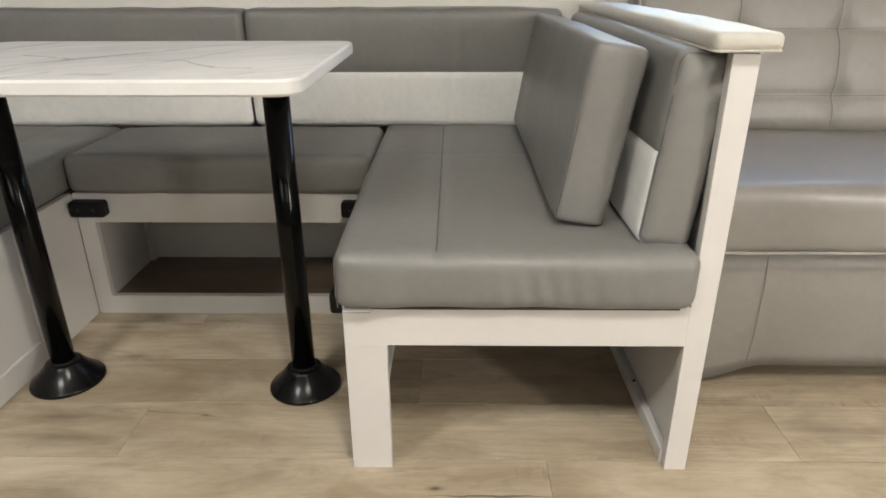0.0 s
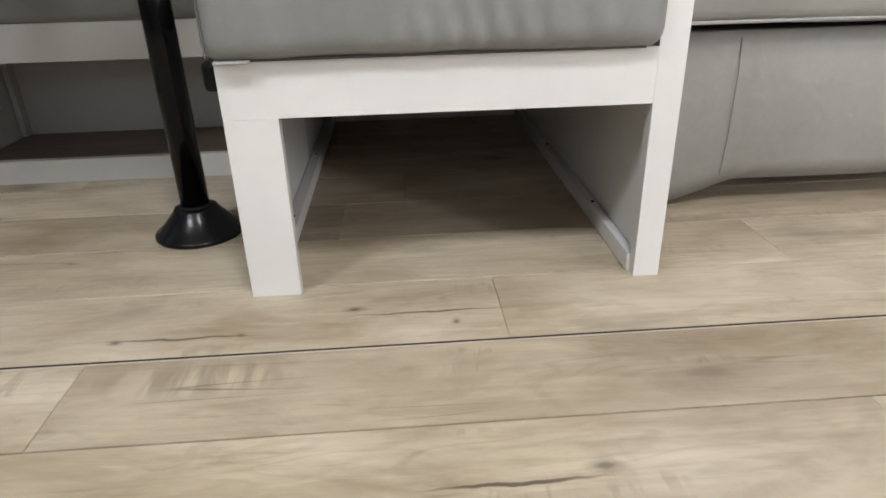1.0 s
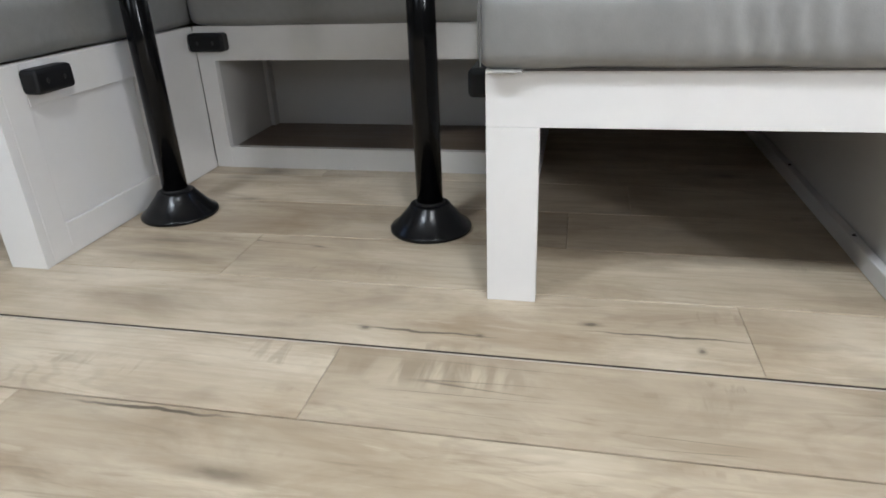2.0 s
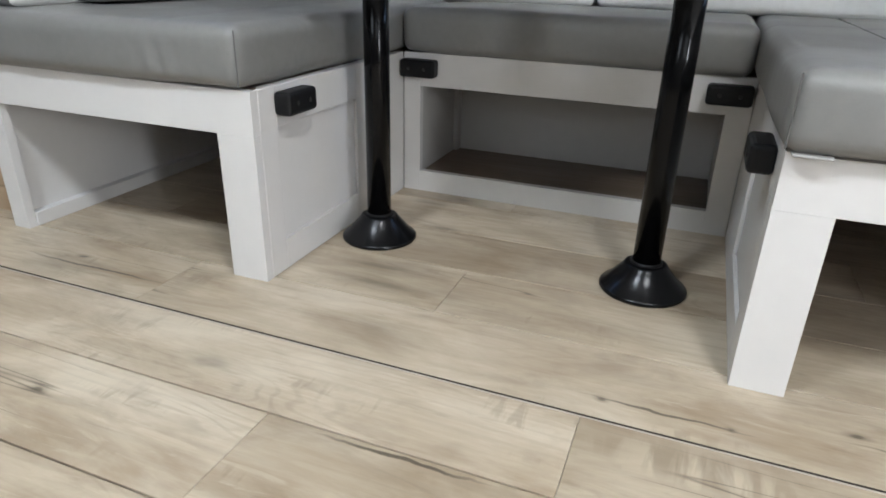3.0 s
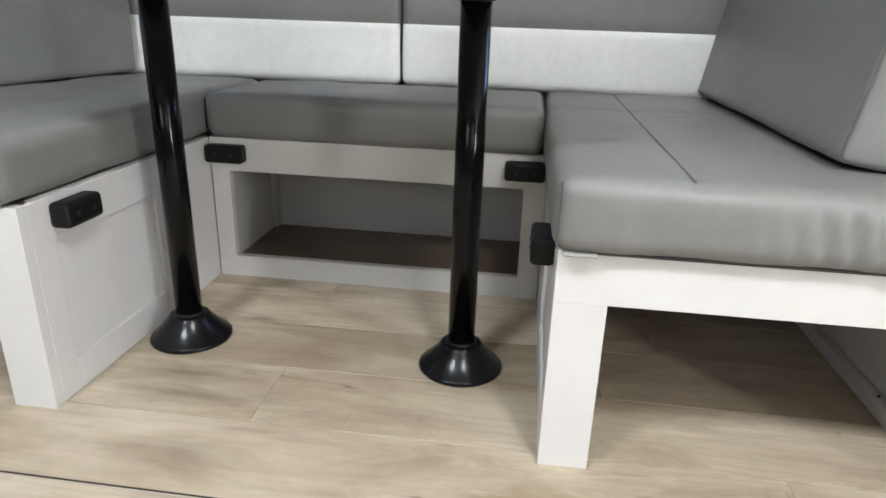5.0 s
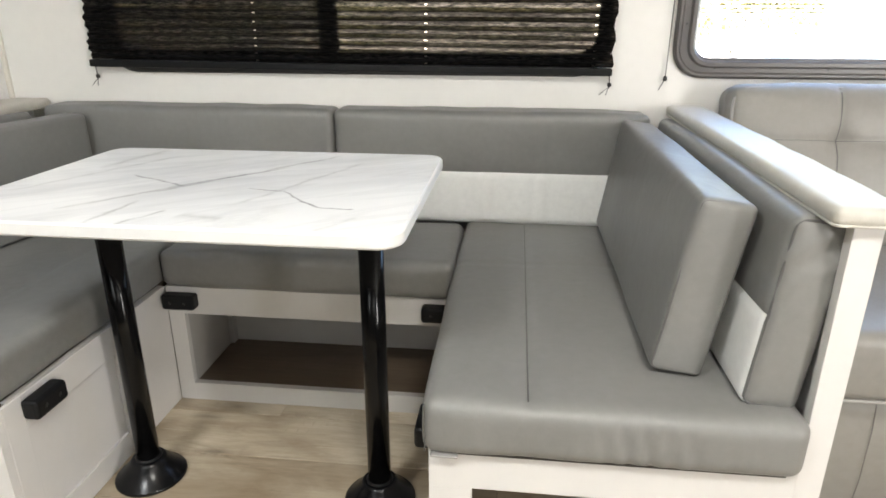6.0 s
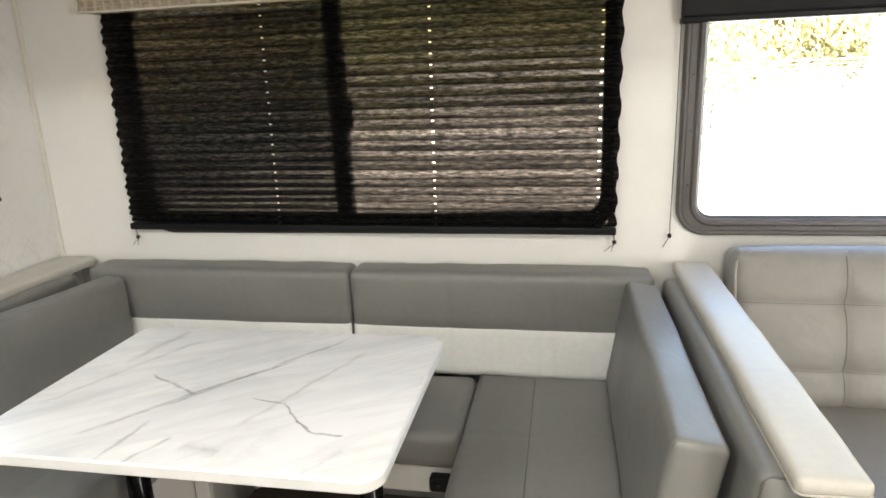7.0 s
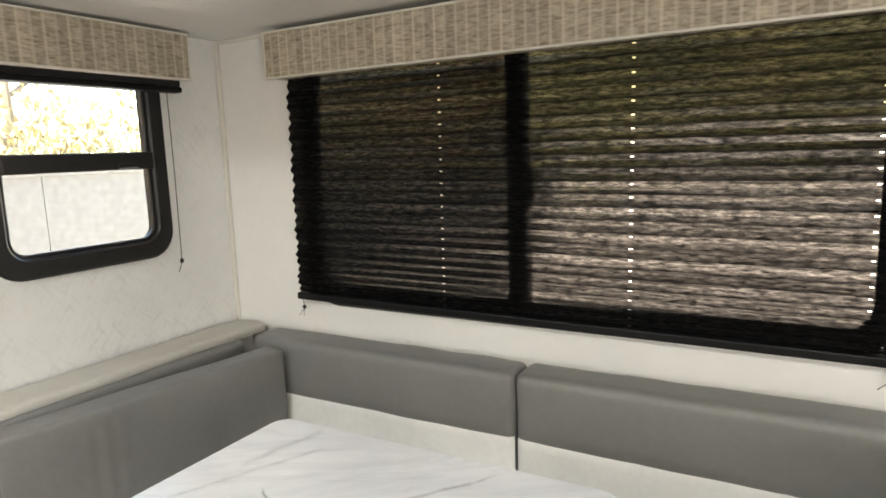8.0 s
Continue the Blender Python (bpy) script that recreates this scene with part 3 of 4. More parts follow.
def ring_frame(outer, inner, depth, bevel=0.004):
    """A window ring in the xz plane, front at y = 0 and back at y = depth; outer and inner are (w, h, r)."""
    bm = bmesh.new()
    loops = []
    for (w, h, r), y in ((outer, depth), (outer, bevel), ((outer[0] - 2 * bevel, outer[1] - 2 * bevel, max(outer[2] - bevel, 0.002)), 0.0),
                         ((inner[0] + 2 * bevel, inner[1] + 2 * bevel, inner[2] + bevel), 0.0), (inner, bevel), (inner, depth)):
        loops.append([bm.verts.new((a, y, b)) for a, b in round_rect(w, h, r)])
    n = len(loops[0])
    for a, b in zip(loops, loops[1:] + loops[:1]):
        for k in range(n):
            bm.faces.new((a[k], a[(k + 1) % n], b[(k + 1) % n], b[k]))
    bmesh.ops.recalc_face_normals(bm, faces=bm.faces)
    return bm


def rect_plate(w, h, r, y0, y1):
    """A flat plate with round corners in the xz plane."""
    bm = bmesh.new()
    a = [bm.verts.new((x, y0, z)) for x, z in round_rect(w, h, r)]
    b = [bm.verts.new((x, y1, z)) for x, z in round_rect(w, h, r)]
    n = len(a)
    bm.faces.new(a)
    bm.faces.new(list(reversed(b)))
    for k in range(n):
        bm.faces.new((a[k], b[k], b[(k + 1) % n], a[(k + 1) % n]))
    bmesh.ops.recalc_face_normals(bm, faces=bm.faces)
    return bm


# ---------------------------------------------------------------- the shell
WALL_Y, WALL_X, CEIL_Z = 2.395, -1.54, 1.755
MAIN = (-1.16, 0.38, 0.91, 1.66)
SIDE = (0.605, 1.775, 0.91, 1.66)
slab_walls("wall_north", "y", WALL_Y, WALL_Y + 0.05, (WALL_X - 0.05, 2.5), (-0.05, CEIL_Z + 0.04), [MAIN, SIDE], WALL,
           "warm white panelled wall of the slide-out")
slab_walls("wall_west", "x", WALL_X - 0.05, WALL_X, (1.40, WALL_Y), (-0.05, CEIL_Z + 0.04), [(1.66, 2.12, 1.09, 1.64)], WALL_W,
           "white wall with a faint grey cross-hatched print")
slab_walls("wall_east", "x", 2.45, 2.5, (1.40, WALL_Y), (-0.05, CEIL_Z + 0.04), [], WALL, "plain white end wall of the slide-out")
slab_walls("wall_slide_west", "y", 1.36, 1.40, (-3.2, -1.50), (-0.006, 2.1), [], FASCIA, "tan wood panel beside the slide-out")
slab_walls("wall_slide_east", "y", 1.36, 1.40, (2.45, 3.2), (-0.006, 2.1), [], FASCIA, "tan wood panel beside the slide-out")
slab_walls("wall_slide_top", "y", 1.20, 1.24, (-3.2, 3.2), (CEIL_Z, 2.1), [], WALL, "white panel above the slide-out")
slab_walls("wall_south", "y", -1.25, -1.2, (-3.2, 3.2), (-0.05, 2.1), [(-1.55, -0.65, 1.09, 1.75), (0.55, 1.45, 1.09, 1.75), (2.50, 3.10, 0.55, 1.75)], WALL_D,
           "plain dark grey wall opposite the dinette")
slab_walls("wall_far_west", "x", -3.2, -3.15, (-1.2, 1.36), (-0.05, 2.1), [], WALL_D, "plain dark grey end wall")
slab_walls("wall_far_east", "x", 3.15, 3.2, (-1.2, 1.36), (-0.05, 2.1), [], WALL_D, "plain dark grey end wall")
# opaque panels added outside the south lamps to keep direct sun out, unseen
for nm, lo, hi in (("window_4", (-1.55, -1.248, 1.09), (-0.65, -1.240, 1.75)), ("window_5", (0.55, -1.248, 1.09), (1.45, -1.240, 1.75)),
                   ("window_6", (2.50, -1.248, 0.55), (3.10, -1.240, 1.75))):
    tagged(ob_from(nm, box(lo[0], hi[0], lo[1], hi[1], lo[2], hi[2]), CEIL), "unseen opaque white panel added behind a lamp to block the sun", "window", kind="structure")
tagged(ob_from("ceiling", box(WALL_X, 2.45, 1.24, WALL_Y, CEIL_Z, CEIL_Z + 0.04), CEIL), "plain white ceiling of the slide-out", "ceiling", kind="structure")
# ceiling with two added, lidded holes that house the overhead fill lamps
ceiling_bm = bmesh.new()
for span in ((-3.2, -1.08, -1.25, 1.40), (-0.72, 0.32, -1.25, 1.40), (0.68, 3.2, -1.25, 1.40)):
    add_box(ceiling_bm, *span, 2.1, 2.14)
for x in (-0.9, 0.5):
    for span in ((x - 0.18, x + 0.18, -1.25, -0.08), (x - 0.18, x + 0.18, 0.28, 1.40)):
        add_box(ceiling_bm, *span, 2.1, 2.14)
    add_box(ceiling_bm, x - 0.22, x + 0.22, -0.12, 0.32, 2.18, 2.20)
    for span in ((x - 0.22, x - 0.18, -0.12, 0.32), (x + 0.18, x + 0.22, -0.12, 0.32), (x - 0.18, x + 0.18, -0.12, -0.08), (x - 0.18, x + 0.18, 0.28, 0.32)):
        add_box(ceiling_bm, *span, 2.14, 2.18)
tagged(ob_from("ceiling_main", ceiling_bm, CEIL), "plain white ceiling", "ceiling", kind="structure")
for nm, lo, hi in (("trim_corner", (WALL_X, WALL_Y - 0.014, 0.0), (WALL_X + 0.014, WALL_Y, CEIL_Z)),
                   ("trim_ceiling", (WALL_X + 0.015, WALL_Y - 0.008, CEIL_Z - 0.012), (2.44, WALL_Y, CEIL_Z))):
    tagged(ob_from(nm, box(lo[0], hi[0], lo[1], hi[1], lo[2], hi[2], 0.003), TRIMW), "thin cream corner trim strip", "trim", kind="structure")


# ---------------------------------------------------------------- windows
def window(name, label, cx, cz, outer, inner, frame_mat, north=True, glass=None, mullion=None, rail=None, screen=None):
    """A window ring with its panes; mullion / rail: place of an upright or level bar from the centre."""
    w = thing(name, label, "window", kind="structure")
    part("window_frame", ring_frame(outer, inner, 0.05, 0.006), frame_mat, w, smooth=False)
    lip = (inner[0] + 0.012, inner[1] + 0.012, inner[2] + 0.006)
    step = (inner[0] - 0.022, inner[1] - 0.022, max(inner[2] - 0.011, 0.004))
    seal = part("gasket", ring_frame(lip, step, 0.014, 0.003), FRAME if frame_mat is FRAME else BRONZE, w)
    seal.location.y = 0.012
    sheet = bmesh.new()
    sheet.faces.new([sheet.verts.new((x, 0.032, z)) for x, z in round_rect(inner[0] + 0.004, inner[1] + 0.004, inner[2])])
    part("pane", sheet, glass or GLASS, w).visible_shadow = False
    if mullion is not None:
        part("mullion", box(mullion - 0.027, mullion + 0.027, 0.002, 0.042, -inner[1] / 2, inner[1] / 2, 0.004), frame_mat, w)
        part("latch", box(mullion + 0.02, mullion + 0.05, -0.004, 0.012, -0.06, 0.03, 0.004), frame_mat, w)
    if rail is not None:
        part("rail", box(-inner[0] / 2, inner[0] / 2, -0.006, 0.042, rail - 0.026, rail + 0.026, 0.005), frame_mat, w)
        part("latch", box(inner[0] / 2 - 0.12, inner[0] / 2 - 0.06, -0.016, -0.004, rail - 0.02, rail - 0.006, 0.003), frame_mat, w)
    if screen is not None:
        sheet = bmesh.new()
        sheet.faces.new([sheet.verts.new(c) for c in ((screen[0], 0.04, -inner[1] / 2), (screen[1], 0.04, -inner[1] / 2), (screen[1], 0.04, inner[1] / 2), (screen[0], 0.04, inner[1] / 2))])
        part("insect_screen", sheet, SCREEN, w).visible_shadow = False
    if north:
        w.location = (cx, WALL_Y - 0.016, cz)
    else:
        w.location = (WALL_X + 0.016, cx, cz)
        w.rotation_euler.z = radians(90)
    return w


window("window_1", "wide black-framed sliding window behind the blind", -0.39, 1.285, (1.565, 0.80, 0.10), (1.515, 0.69, 0.07), FRAME, mullion=-0.06, screen=(-0.757, -0.06))
w2 = window("window_2", "grey-framed window with rounded corners above the sofa", 1.19, 1.285, (1.24, 0.80, 0.085), (1.134, 0.708, 0.05), BRONZE)
for (w, h, r), (iw, ih, ir), front in (((1.236, 0.796, 0.083), (1.204, 0.764, 0.067), -0.007), ((1.166, 0.740, 0.066), (1.126, 0.700, 0.046), -0.009)):
    part("bead", ring_frame((w, h, r), (iw, ih, ir), 0.012, 0.005), BRONZE, w2).location.y = front
for k in range(7):
    part("screw", lathe([(0.003, 0), (0.0022, 0.002)], 8, (0, 0, 0)), FRAME, w2).matrix_basis = pose(-0.5 + k * 0.155, -0.001, -0.372, 90)
for k in range(4):
    part("screw", lathe([(0.003, 0), (0.0022, 0.002)], 8, (0, 0, 0)), FRAME, w2).matrix_basis = pose(-0.592, -0.001, -0.25 + k * 0.155, 90)
window("window_3", "black-framed window with a level bar and rounded corners", 1.878, 1.380, (0.54, 0.624, 0.085), (0.435, 0.515, 0.05), FRAME, north=False, glass=TINTED, rail=-0.013)


# ---------------------------------------------------------------- blinds and valances
def pleated_blind():
    b = thing("pleated_blind", "lowered black pleated blind hanging over the window", "blind", (0, 0, 0))
    bm = bmesh.new()
    uvl = bm.loops.layers.uv.new("UVMap")
    x0, x1 = -1.222, 0.392
    folds, z, k = [], 1.70, 0
    while z > 0.915:
        low = max(0.0, 1.0 - (z - 0.90) / 0.30)
        folds.append((2.364 + (0.007 if k % 2 else -0.005), z, k / 2.0))
        z -= 0.0162 * (1 - 0.42 * low)
        k += 1
    cols = 28
    rng = random.Random(4)
    grid = []
    for y, z, v in folds:
        row = []
        for c in range(cols + 1):
            u = c / cols
            sag = 0.0007 * math.sin(u * 7 + v) + rng.uniform(-0.0003, 0.0003)
            row.append((bm.verts.new((x0 + (x1 - x0) * u + (0.004 * math.sin(v * 2) if c in (0, cols) else 0), y, z + sag)), x0 + (x1 - x0) * u, v))
        grid.append(row)
    for a, c in zip(grid, grid[1:]):
        for i in range(cols):
            four = (a[i], a[i + 1], c[i + 1], c[i])
            f = bm.faces.new([q[0] for q in four])
            for loop, q in zip(f.loops, four):
                loop[uvl].uv = (q[1], q[2])
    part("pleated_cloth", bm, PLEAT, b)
    part("bottom_rail", box(x0 - 0.001, x1 + 0.001, 2.352, 2.380, 0.893, 0.915, 0.004), BLACK_M, b)
    part("head_rail", box(x0, x1, 2.355, 2.39, 1.70, 1.725, 0.003), BLACK_M, b)
    for x, drop in ((x0 + 0.006, 0.03), (x1 - 0.004, 0.025)):
        part("cord", tube([(x, 2.372, 0.893), (x + 0.002, 2.374, 0.893 - drop)], 0.0016), CORD, b)
        part("knob", lathe([(0.002, 0.006), (0.006, 0.004), (0.0065, -0.004), (0.003, -0.007)], 14, (x + 0.002, 2.374, 0.893 - drop)), FRAME, b)
        for dx in (-0.018, -0.004):
            part("cord_end", tube([(x + 0.002, 2.374, 0.886 - drop), (x + dx * 0.6, 2.376, 0.876 - drop), (x + dx * 1.4, 2.378, 0.862 - drop)], 0.0011), CORD, b)
    b.rotation_euler.y = radians(0.45)
    return b


def roller_shade(name, x0, x1, z0, m, cords):
    b = thing(name, "rolled-up black shade under the woven valance", "shade")
    part("shade_cloth", box(x0, x1, -0.022, 0.012, z0 + 0.018, 1.70, 0.004), SHADE_F, b)
    part("bottom_rail", box(x0 - 0.003, x1 + 0.003, -0.026, 0.016, z0, z0 + 0.018, 0.005), BLACK_M, b)
    for x, z in cords:
        part("cord", tube([(x, 0.004, z0 + 0.01), (x + 0.001, 0.005, z0 - 0.25), (x - 0.002, 0.006, z)], 0.0014), CORD, b)
        part("knob", lathe([(0.002, 0.007), (0.006, 0.004), (0.0065, -0.004), (0.003, -0.008)], 14, (x - 0.002, 0.006, z)), FRAME, b)
        part("cord_end", tube([(x - 0.002, 0.006, z), (x - 0.008, 0.004, z - 0.014), (x - 0.02, 0.0, z - 0.034)], 0.0013), CORD, b)
    b.matrix_basis = m
    return b


def valance(length, mat, m):
    v = thing("valance", "box valance in tan woven fabric with a cream edge", "valance", group="window valances")
    h, d = 0.140, 0.090
    part("fabric_board", box(0.004, length - 0.004, 0, d, 0.004, h - 0.004, 0.004), mat, v)
    for z in (0.0, h - 0.006):
        part("edge_strip", box(0, length, -0.003, 0.010, z, z + 0.006, 0.002), TRIMW, v, "cream edge strip")
    for x in (0.0, length - 0.005):
        part("edge_strip", box(x, x + 0.005, -0.003, d, 0.006, h - 0.006, 0.002), TRIMW, v, "cream edge strip")
    v.matrix_basis = m
    return v


pleated_blind()
roller_shade("roller_shade", 0.557, 1.82, 1.480, pose(0, 2.376, 0), [(0.558, 0.884)])
roller_shade("roller_shade", -0.33, 0.325, 1.572, pose(WALL_X + 0.022, 1.875, 0, 0, 0, 90), [(0.292, 1.045), (-0.275, 1.075)])
valance(1.645, WOVEN_X, pose(-1.238, 2.302, 1.598))
valance(1.345, WOVEN_X, pose(0.515, 2.302, 1.598))
valance(0.972, WOVEN_X, pose(WALL_X + 0.095, 1.23, 1.604, 0, 0, 90))


# ---------------------------------------------------------------- dinette frames
def face(bm, x0, x1, z0, z1, y0=1.300, y1=1.320):
    add_box(bm, x0, x1, y0, y1, z0, z1, 0.0022)


def bracket(name, m, group="table rests"):
    b = tagged(new(name), "small black plastic table rest screwed to white panel", "bracket", group)
    part("block", box(-0.046, 0.046, 0.0, 0.036, -0.0215, 0.0215, 0.008, 3), BLACK_M, b)
    for x in (-0.02, 0.02):
        part("screw", lathe([(0.0045, 0), (0.0035, 0.002)], 10), FRAME, b).matrix_basis = pose(x, 0.0355, 0.0, -90)
    b.matrix_basis = m
    return b


def side_frame(bench, x, out, y0, y1, top):
    """A framed panel: the flat board and its raised stiles and rails; out is the side that shows."""
    a, b = (x, x + 0.012) if out < 0 else (x - 0.012, x)
    f0, f1 = (a - 0.008, a) if out < 0 else (b, b + 0.008)
    part("side_panel", box(a, b, y0 + 0.02, y1, 0.0, top, 0.001), CABINET, bench)
    part("stile", box(f0, f1, y0, y0 + 0.05, 0.0, top, 0.002), CABINET, bench)
    part("stile", box(f0, f1, y0 + 0.345, y1, 0.0, top, 0.002), CABINET, bench)
    part("side_rail", box(f0, f1, y0 + 0.05, y0 + 0.345, top - 0.075, top, 0.002), CABINET, bench)
    part("side_rail", box(f0, f1, y0 + 0.05, y0 + 0.345, 0.0, 0.062, 0.002), CABINET, bench)


TOP = 0.357
right = thing("dinette_bench", "white-painted open dinette bench frame with a tall end partition", "bench", group="dinette benches")
part("front_leg", box(0.0, 0.0755, 1.300, 1.320, 0, TOP - 0.079, 0.0007), CABINET, right)
part("front_rail", box(0.0, 0.603, 1.300, 1.320, TOP - 0.079, TOP, 0.0007), CABINET, right)
part("post", box(0.603, 0.644, 1.300, 1.322, 0, 0.778, 0.0007), CABINET, right)
side_frame(right, 0.008, -1, 1.3205, 1.915, TOP)
part("partition", box(0.616, 0.642, 1.322, WALL_Y - 0.002, 0, 0.778, 0.001), CABINET, right)
for x0, x1 in ((0.021, 0.044), (0.598, 0.615)):
    part("cleat", box(x0, x1, 1.3205, 2.38, 0, 0.032, 0.002), CABINET, right)
    for y in (1.55, 1.95):
        part("screw", lathe([(0.004, 0), (0.003, 0.002)], 8), FRAME, right).matrix_basis = pose((x0 + x1) / 2, y, 0.032)
part("seat_deck", box(0.012, 0.614, 1.3205, 2.38, TOP - 0.014, TOP - 0.001), DECK, right, "raw brown plywood deck")
part("inner_wall", box(0.008, 0.020, 1.9155, 2.38, 0, TOP - 0.015), SHADED_WHITE, right)

left = thing("dinette_bench", "white-painted open dinette bench frame against the wall", "bench", group="dinette benches")
part("front_leg", box(-0.891, -0.813, 1.300, 1.320, 0, TOP - 0.079, 0.0007), CABINET, left)
part("front_rail", box(-1.486, -0.813, 1.300, 1.320, TOP - 0.079, TOP, 0.0007), CABINET, left)
part("back_leg", box(-1.486, -1.441, 1.300, 1.320, 0, TOP - 0.079, 0.0007), CABINET, left)
side_frame(left, -0.821, 1, 1.3205, 1.915, TOP)
part("side_wall", box(-1.486, -1.462, 1.3205, 2.38, 0, 0.775, 0.001), CABINET, left)
part("cleat", box(-1.461, -1.438, 1.3205, 2.38, 0, 0.032, 0.002), CABINET, left)
part("cleat", box(-0.860, -0.834, 1.3205, 2.38, 0, 0.032, 0.002), CABINET, left)
part("seat_deck", box(-1.460, -0.830, 1.3205, 2.38, TOP - 0.014, TOP - 0.001), DECK, left, "raw brown plywood deck")
part("inner_wall", box(-0.833, -0.821, 1.9155, 2.38, 0, TOP - 0.015), SHADED_WHITE, left)

mid = thing("dinette_bench", "white panel under the middle seat with an open cubby", "bench", group="dinette benches")
part("stile", box(-0.812, -0.767, 1.9155, 1.935, 0, TOP, 0.0007), CABINET, mid)
part("stile", box(-0.052, -0.001, 1.9155, 1.935, 0, TOP, 0.0007), CABINET, mid)
part("top_rail", box(-0.767, -0.052, 1.9155, 1.935, 0.276, TOP, 0.0007), CABINET, mid)
part("kick_rail", box(-0.767, -0.052, 1.9155, 1.935, 0, 0.055, 0.0007), CABINET, mid)
part("cubby_side", box(-0.782, -0.770, 1.9355, 2.20, 0.03, TOP - 0.015), SHADED_WHITE, mid)
part("cubby_side", box(-0.049, -0.037, 1.9355, 2.20, 0.03, TOP - 0.015), SHADED_WHITE, mid)
part("cubby_back", box(-0.782, -0.037, 2.2005, 2.212, 0.03, TOP - 0.015), SHADED_WHITE, mid)
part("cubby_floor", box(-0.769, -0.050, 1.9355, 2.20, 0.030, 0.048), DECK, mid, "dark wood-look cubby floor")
part("cubby_post", box(-0.769, -0.756, 2.17, 2.20, 0.049, TOP - 0.015), SHADED_WHITE, mid)
part("seat_deck", box(-0.818, 0.005, 1.9355, 2.38, TOP - 0.014, TOP - 0.001), DECK, mid, "raw brown plywood deck")

bracket("table_rest", pose(-0.813, 1.408, 0.326, 0, 0, -90))
bracket("table_rest", pose(0.0, 1.408, 0.326, 0, 0, 90))
bracket("table_rest", pose(-0.764, 1.9155, 0.322, 0, 0, 180))
bracket("table_rest", pose(-0.052, 1.9155, 0.322, 0, 0, 180))


# ---------------------------------------------------------------- cushions
def loop_around(w, h, r, plane, offset):
    """Points of a rounded rectangle in a plane of a cushion's own axes."""
    pts = []
    for a, b in round_rect(w, h, r, 4):
        pts.append({"x": (offset, a, b), "y": (a, offset, b), "z": (a, b, offset)}[plane])
    return pts


def cushion(name, label, size, at, r=0.022, puff=(0.004, 0.004, 0.010), shape=None, turn=(0, 0, 0), white=None, pipes=(), seams=(), step=0.012, mat=GREY, group="", seed=1):
    """An upholstered block; white(p, n) picks the pale lower panel, pipes are (plane, sign) rims with a corded seam."""
    c = thing(name, label, "cushion", group=group)

    def relief(p, n):
        out = ripple(p, seed, 0.0016, 0.22)
        return out + (shape(p, n) if shape else 0.0)

    p, n, quads = soft_box(size, r, step, puff, relief)
    if white is None:
        part("cover", mesh_of(p, quads), mat, c, smooth=True)
    else:
        mid_p = np.array([p[q].mean(axis=0) for q in quads])
        mid_n = np.array([n[q].mean(axis=0) for q in quads])
        pick = white(mid_p, mid_n)
        part("cover", mesh_of(p, quads, ~pick), mat, c, smooth=True)
        part("lower_panel", mesh_of(p, quads, pick), WHITE_V, c, "off-white vinyl lower panel", smooth=True)
    for plane, sign in pipes:
        a = "xyz".index(plane)
        b, d = [i for i in range(3) if i != a]
        k = r * 0.29
        pts = loop_around(size[b] - 2 * k, size[d] - 2 * k, r * 0.8, plane, sign * (size[a] / 2 - k))
        part("piping", tube(pts, 0.0022, True, 6), PIPE_D if mat is GREY else PIPE_V, c)
    for a, b in seams:
        part("seam", tube([Vector(a).lerp(Vector(b), k / 12) for k in range(13)], 0.0012, False, 6), SEAM_V, c, "stitched seam")
    c.matrix_basis = pose(*at, *turn)
    return c


def folds(p, n, x0, spread, pitch, depth):
    """Upright gathers in the front of a seat cover."""
    front = np.clip(-n[:, 1], 0, 1)
    env = np.exp(-((p[:, 0] - x0) / spread) ** 2) * np.clip(0.75 - p[:, 2] / 0.10, 0, 1) * np.clip((p[:, 2] + 0.050) / 0.022, 0, 1)
    return front * env * depth * np.sin((p[:, 0] + 0.25 * p[:, 2]) * 2 * math.pi / pitch)


def right_seat_relief(p, n):
    up = np.clip(n[:, 2], 0, 1)
    out = up * groove(p[:, 0] + 0.132, 0.010, 0.0045)
    out += up * groove(p[:, 1] - 0.10, 0.010, 0.002)
    out += folds(p, n, 0.06, 0.085, 0.034, 0.0062) + folds(p, n, 0.19, 0.07, 0.05, 0.002) + folds(p, n, -0.2, 0.06, 0.06, 0.0015)
    return out


def left_seat_relief(p, n):
    up = np.clip(n[:, 2], 0, 1)
    return up * groove(p[:, 0] - 0.14, 0.010, 0.003) + folds(p, n, 0.16, 0.07, 0.04, 0.003)


SEAT_Z, SEAT_H = 0.410, 0.104
right_seat = cushion("seat_cushion", "grey vinyl bench seat cushion with a stitched seam and gathers", (0.614, 1.075, SEAT_H), (0.297, 1.815, SEAT_Z),
        r=0.024, puff=(0.004, 0.006, 0.004), shape=right_seat_relief, seams=(((-0.132, -0.515, 0.0515), (-0.132, 0.44, 0.0522)), ((-0.301, -0.533, -0.046), (-0.301, -0.533, 0.046))), group="dinette seats", seed=3)
cushion("seat_cushion", "grey vinyl bench seat cushion with creased front", (0.632, 0.985, SEAT_H), (-1.134, 1.775, SEAT_Z),
        r=0.024, puff=(0.004, 0.006, 0.004), shape=left_seat_relief, seams=(((0.311, -0.488, -0.046), (0.311, -0.488, 0.046)),), group="dinette seats", seed=5)
cushion("seat_cushion", "dark grey vinyl seat cushion of the middle seat", (0.797, 0.36, SEAT_H), (-0.4155, 2.078, SEAT_Z),
        r=0.024, puff=(0.002, 0.004, 0.005), group="dinette seats", seed=7)
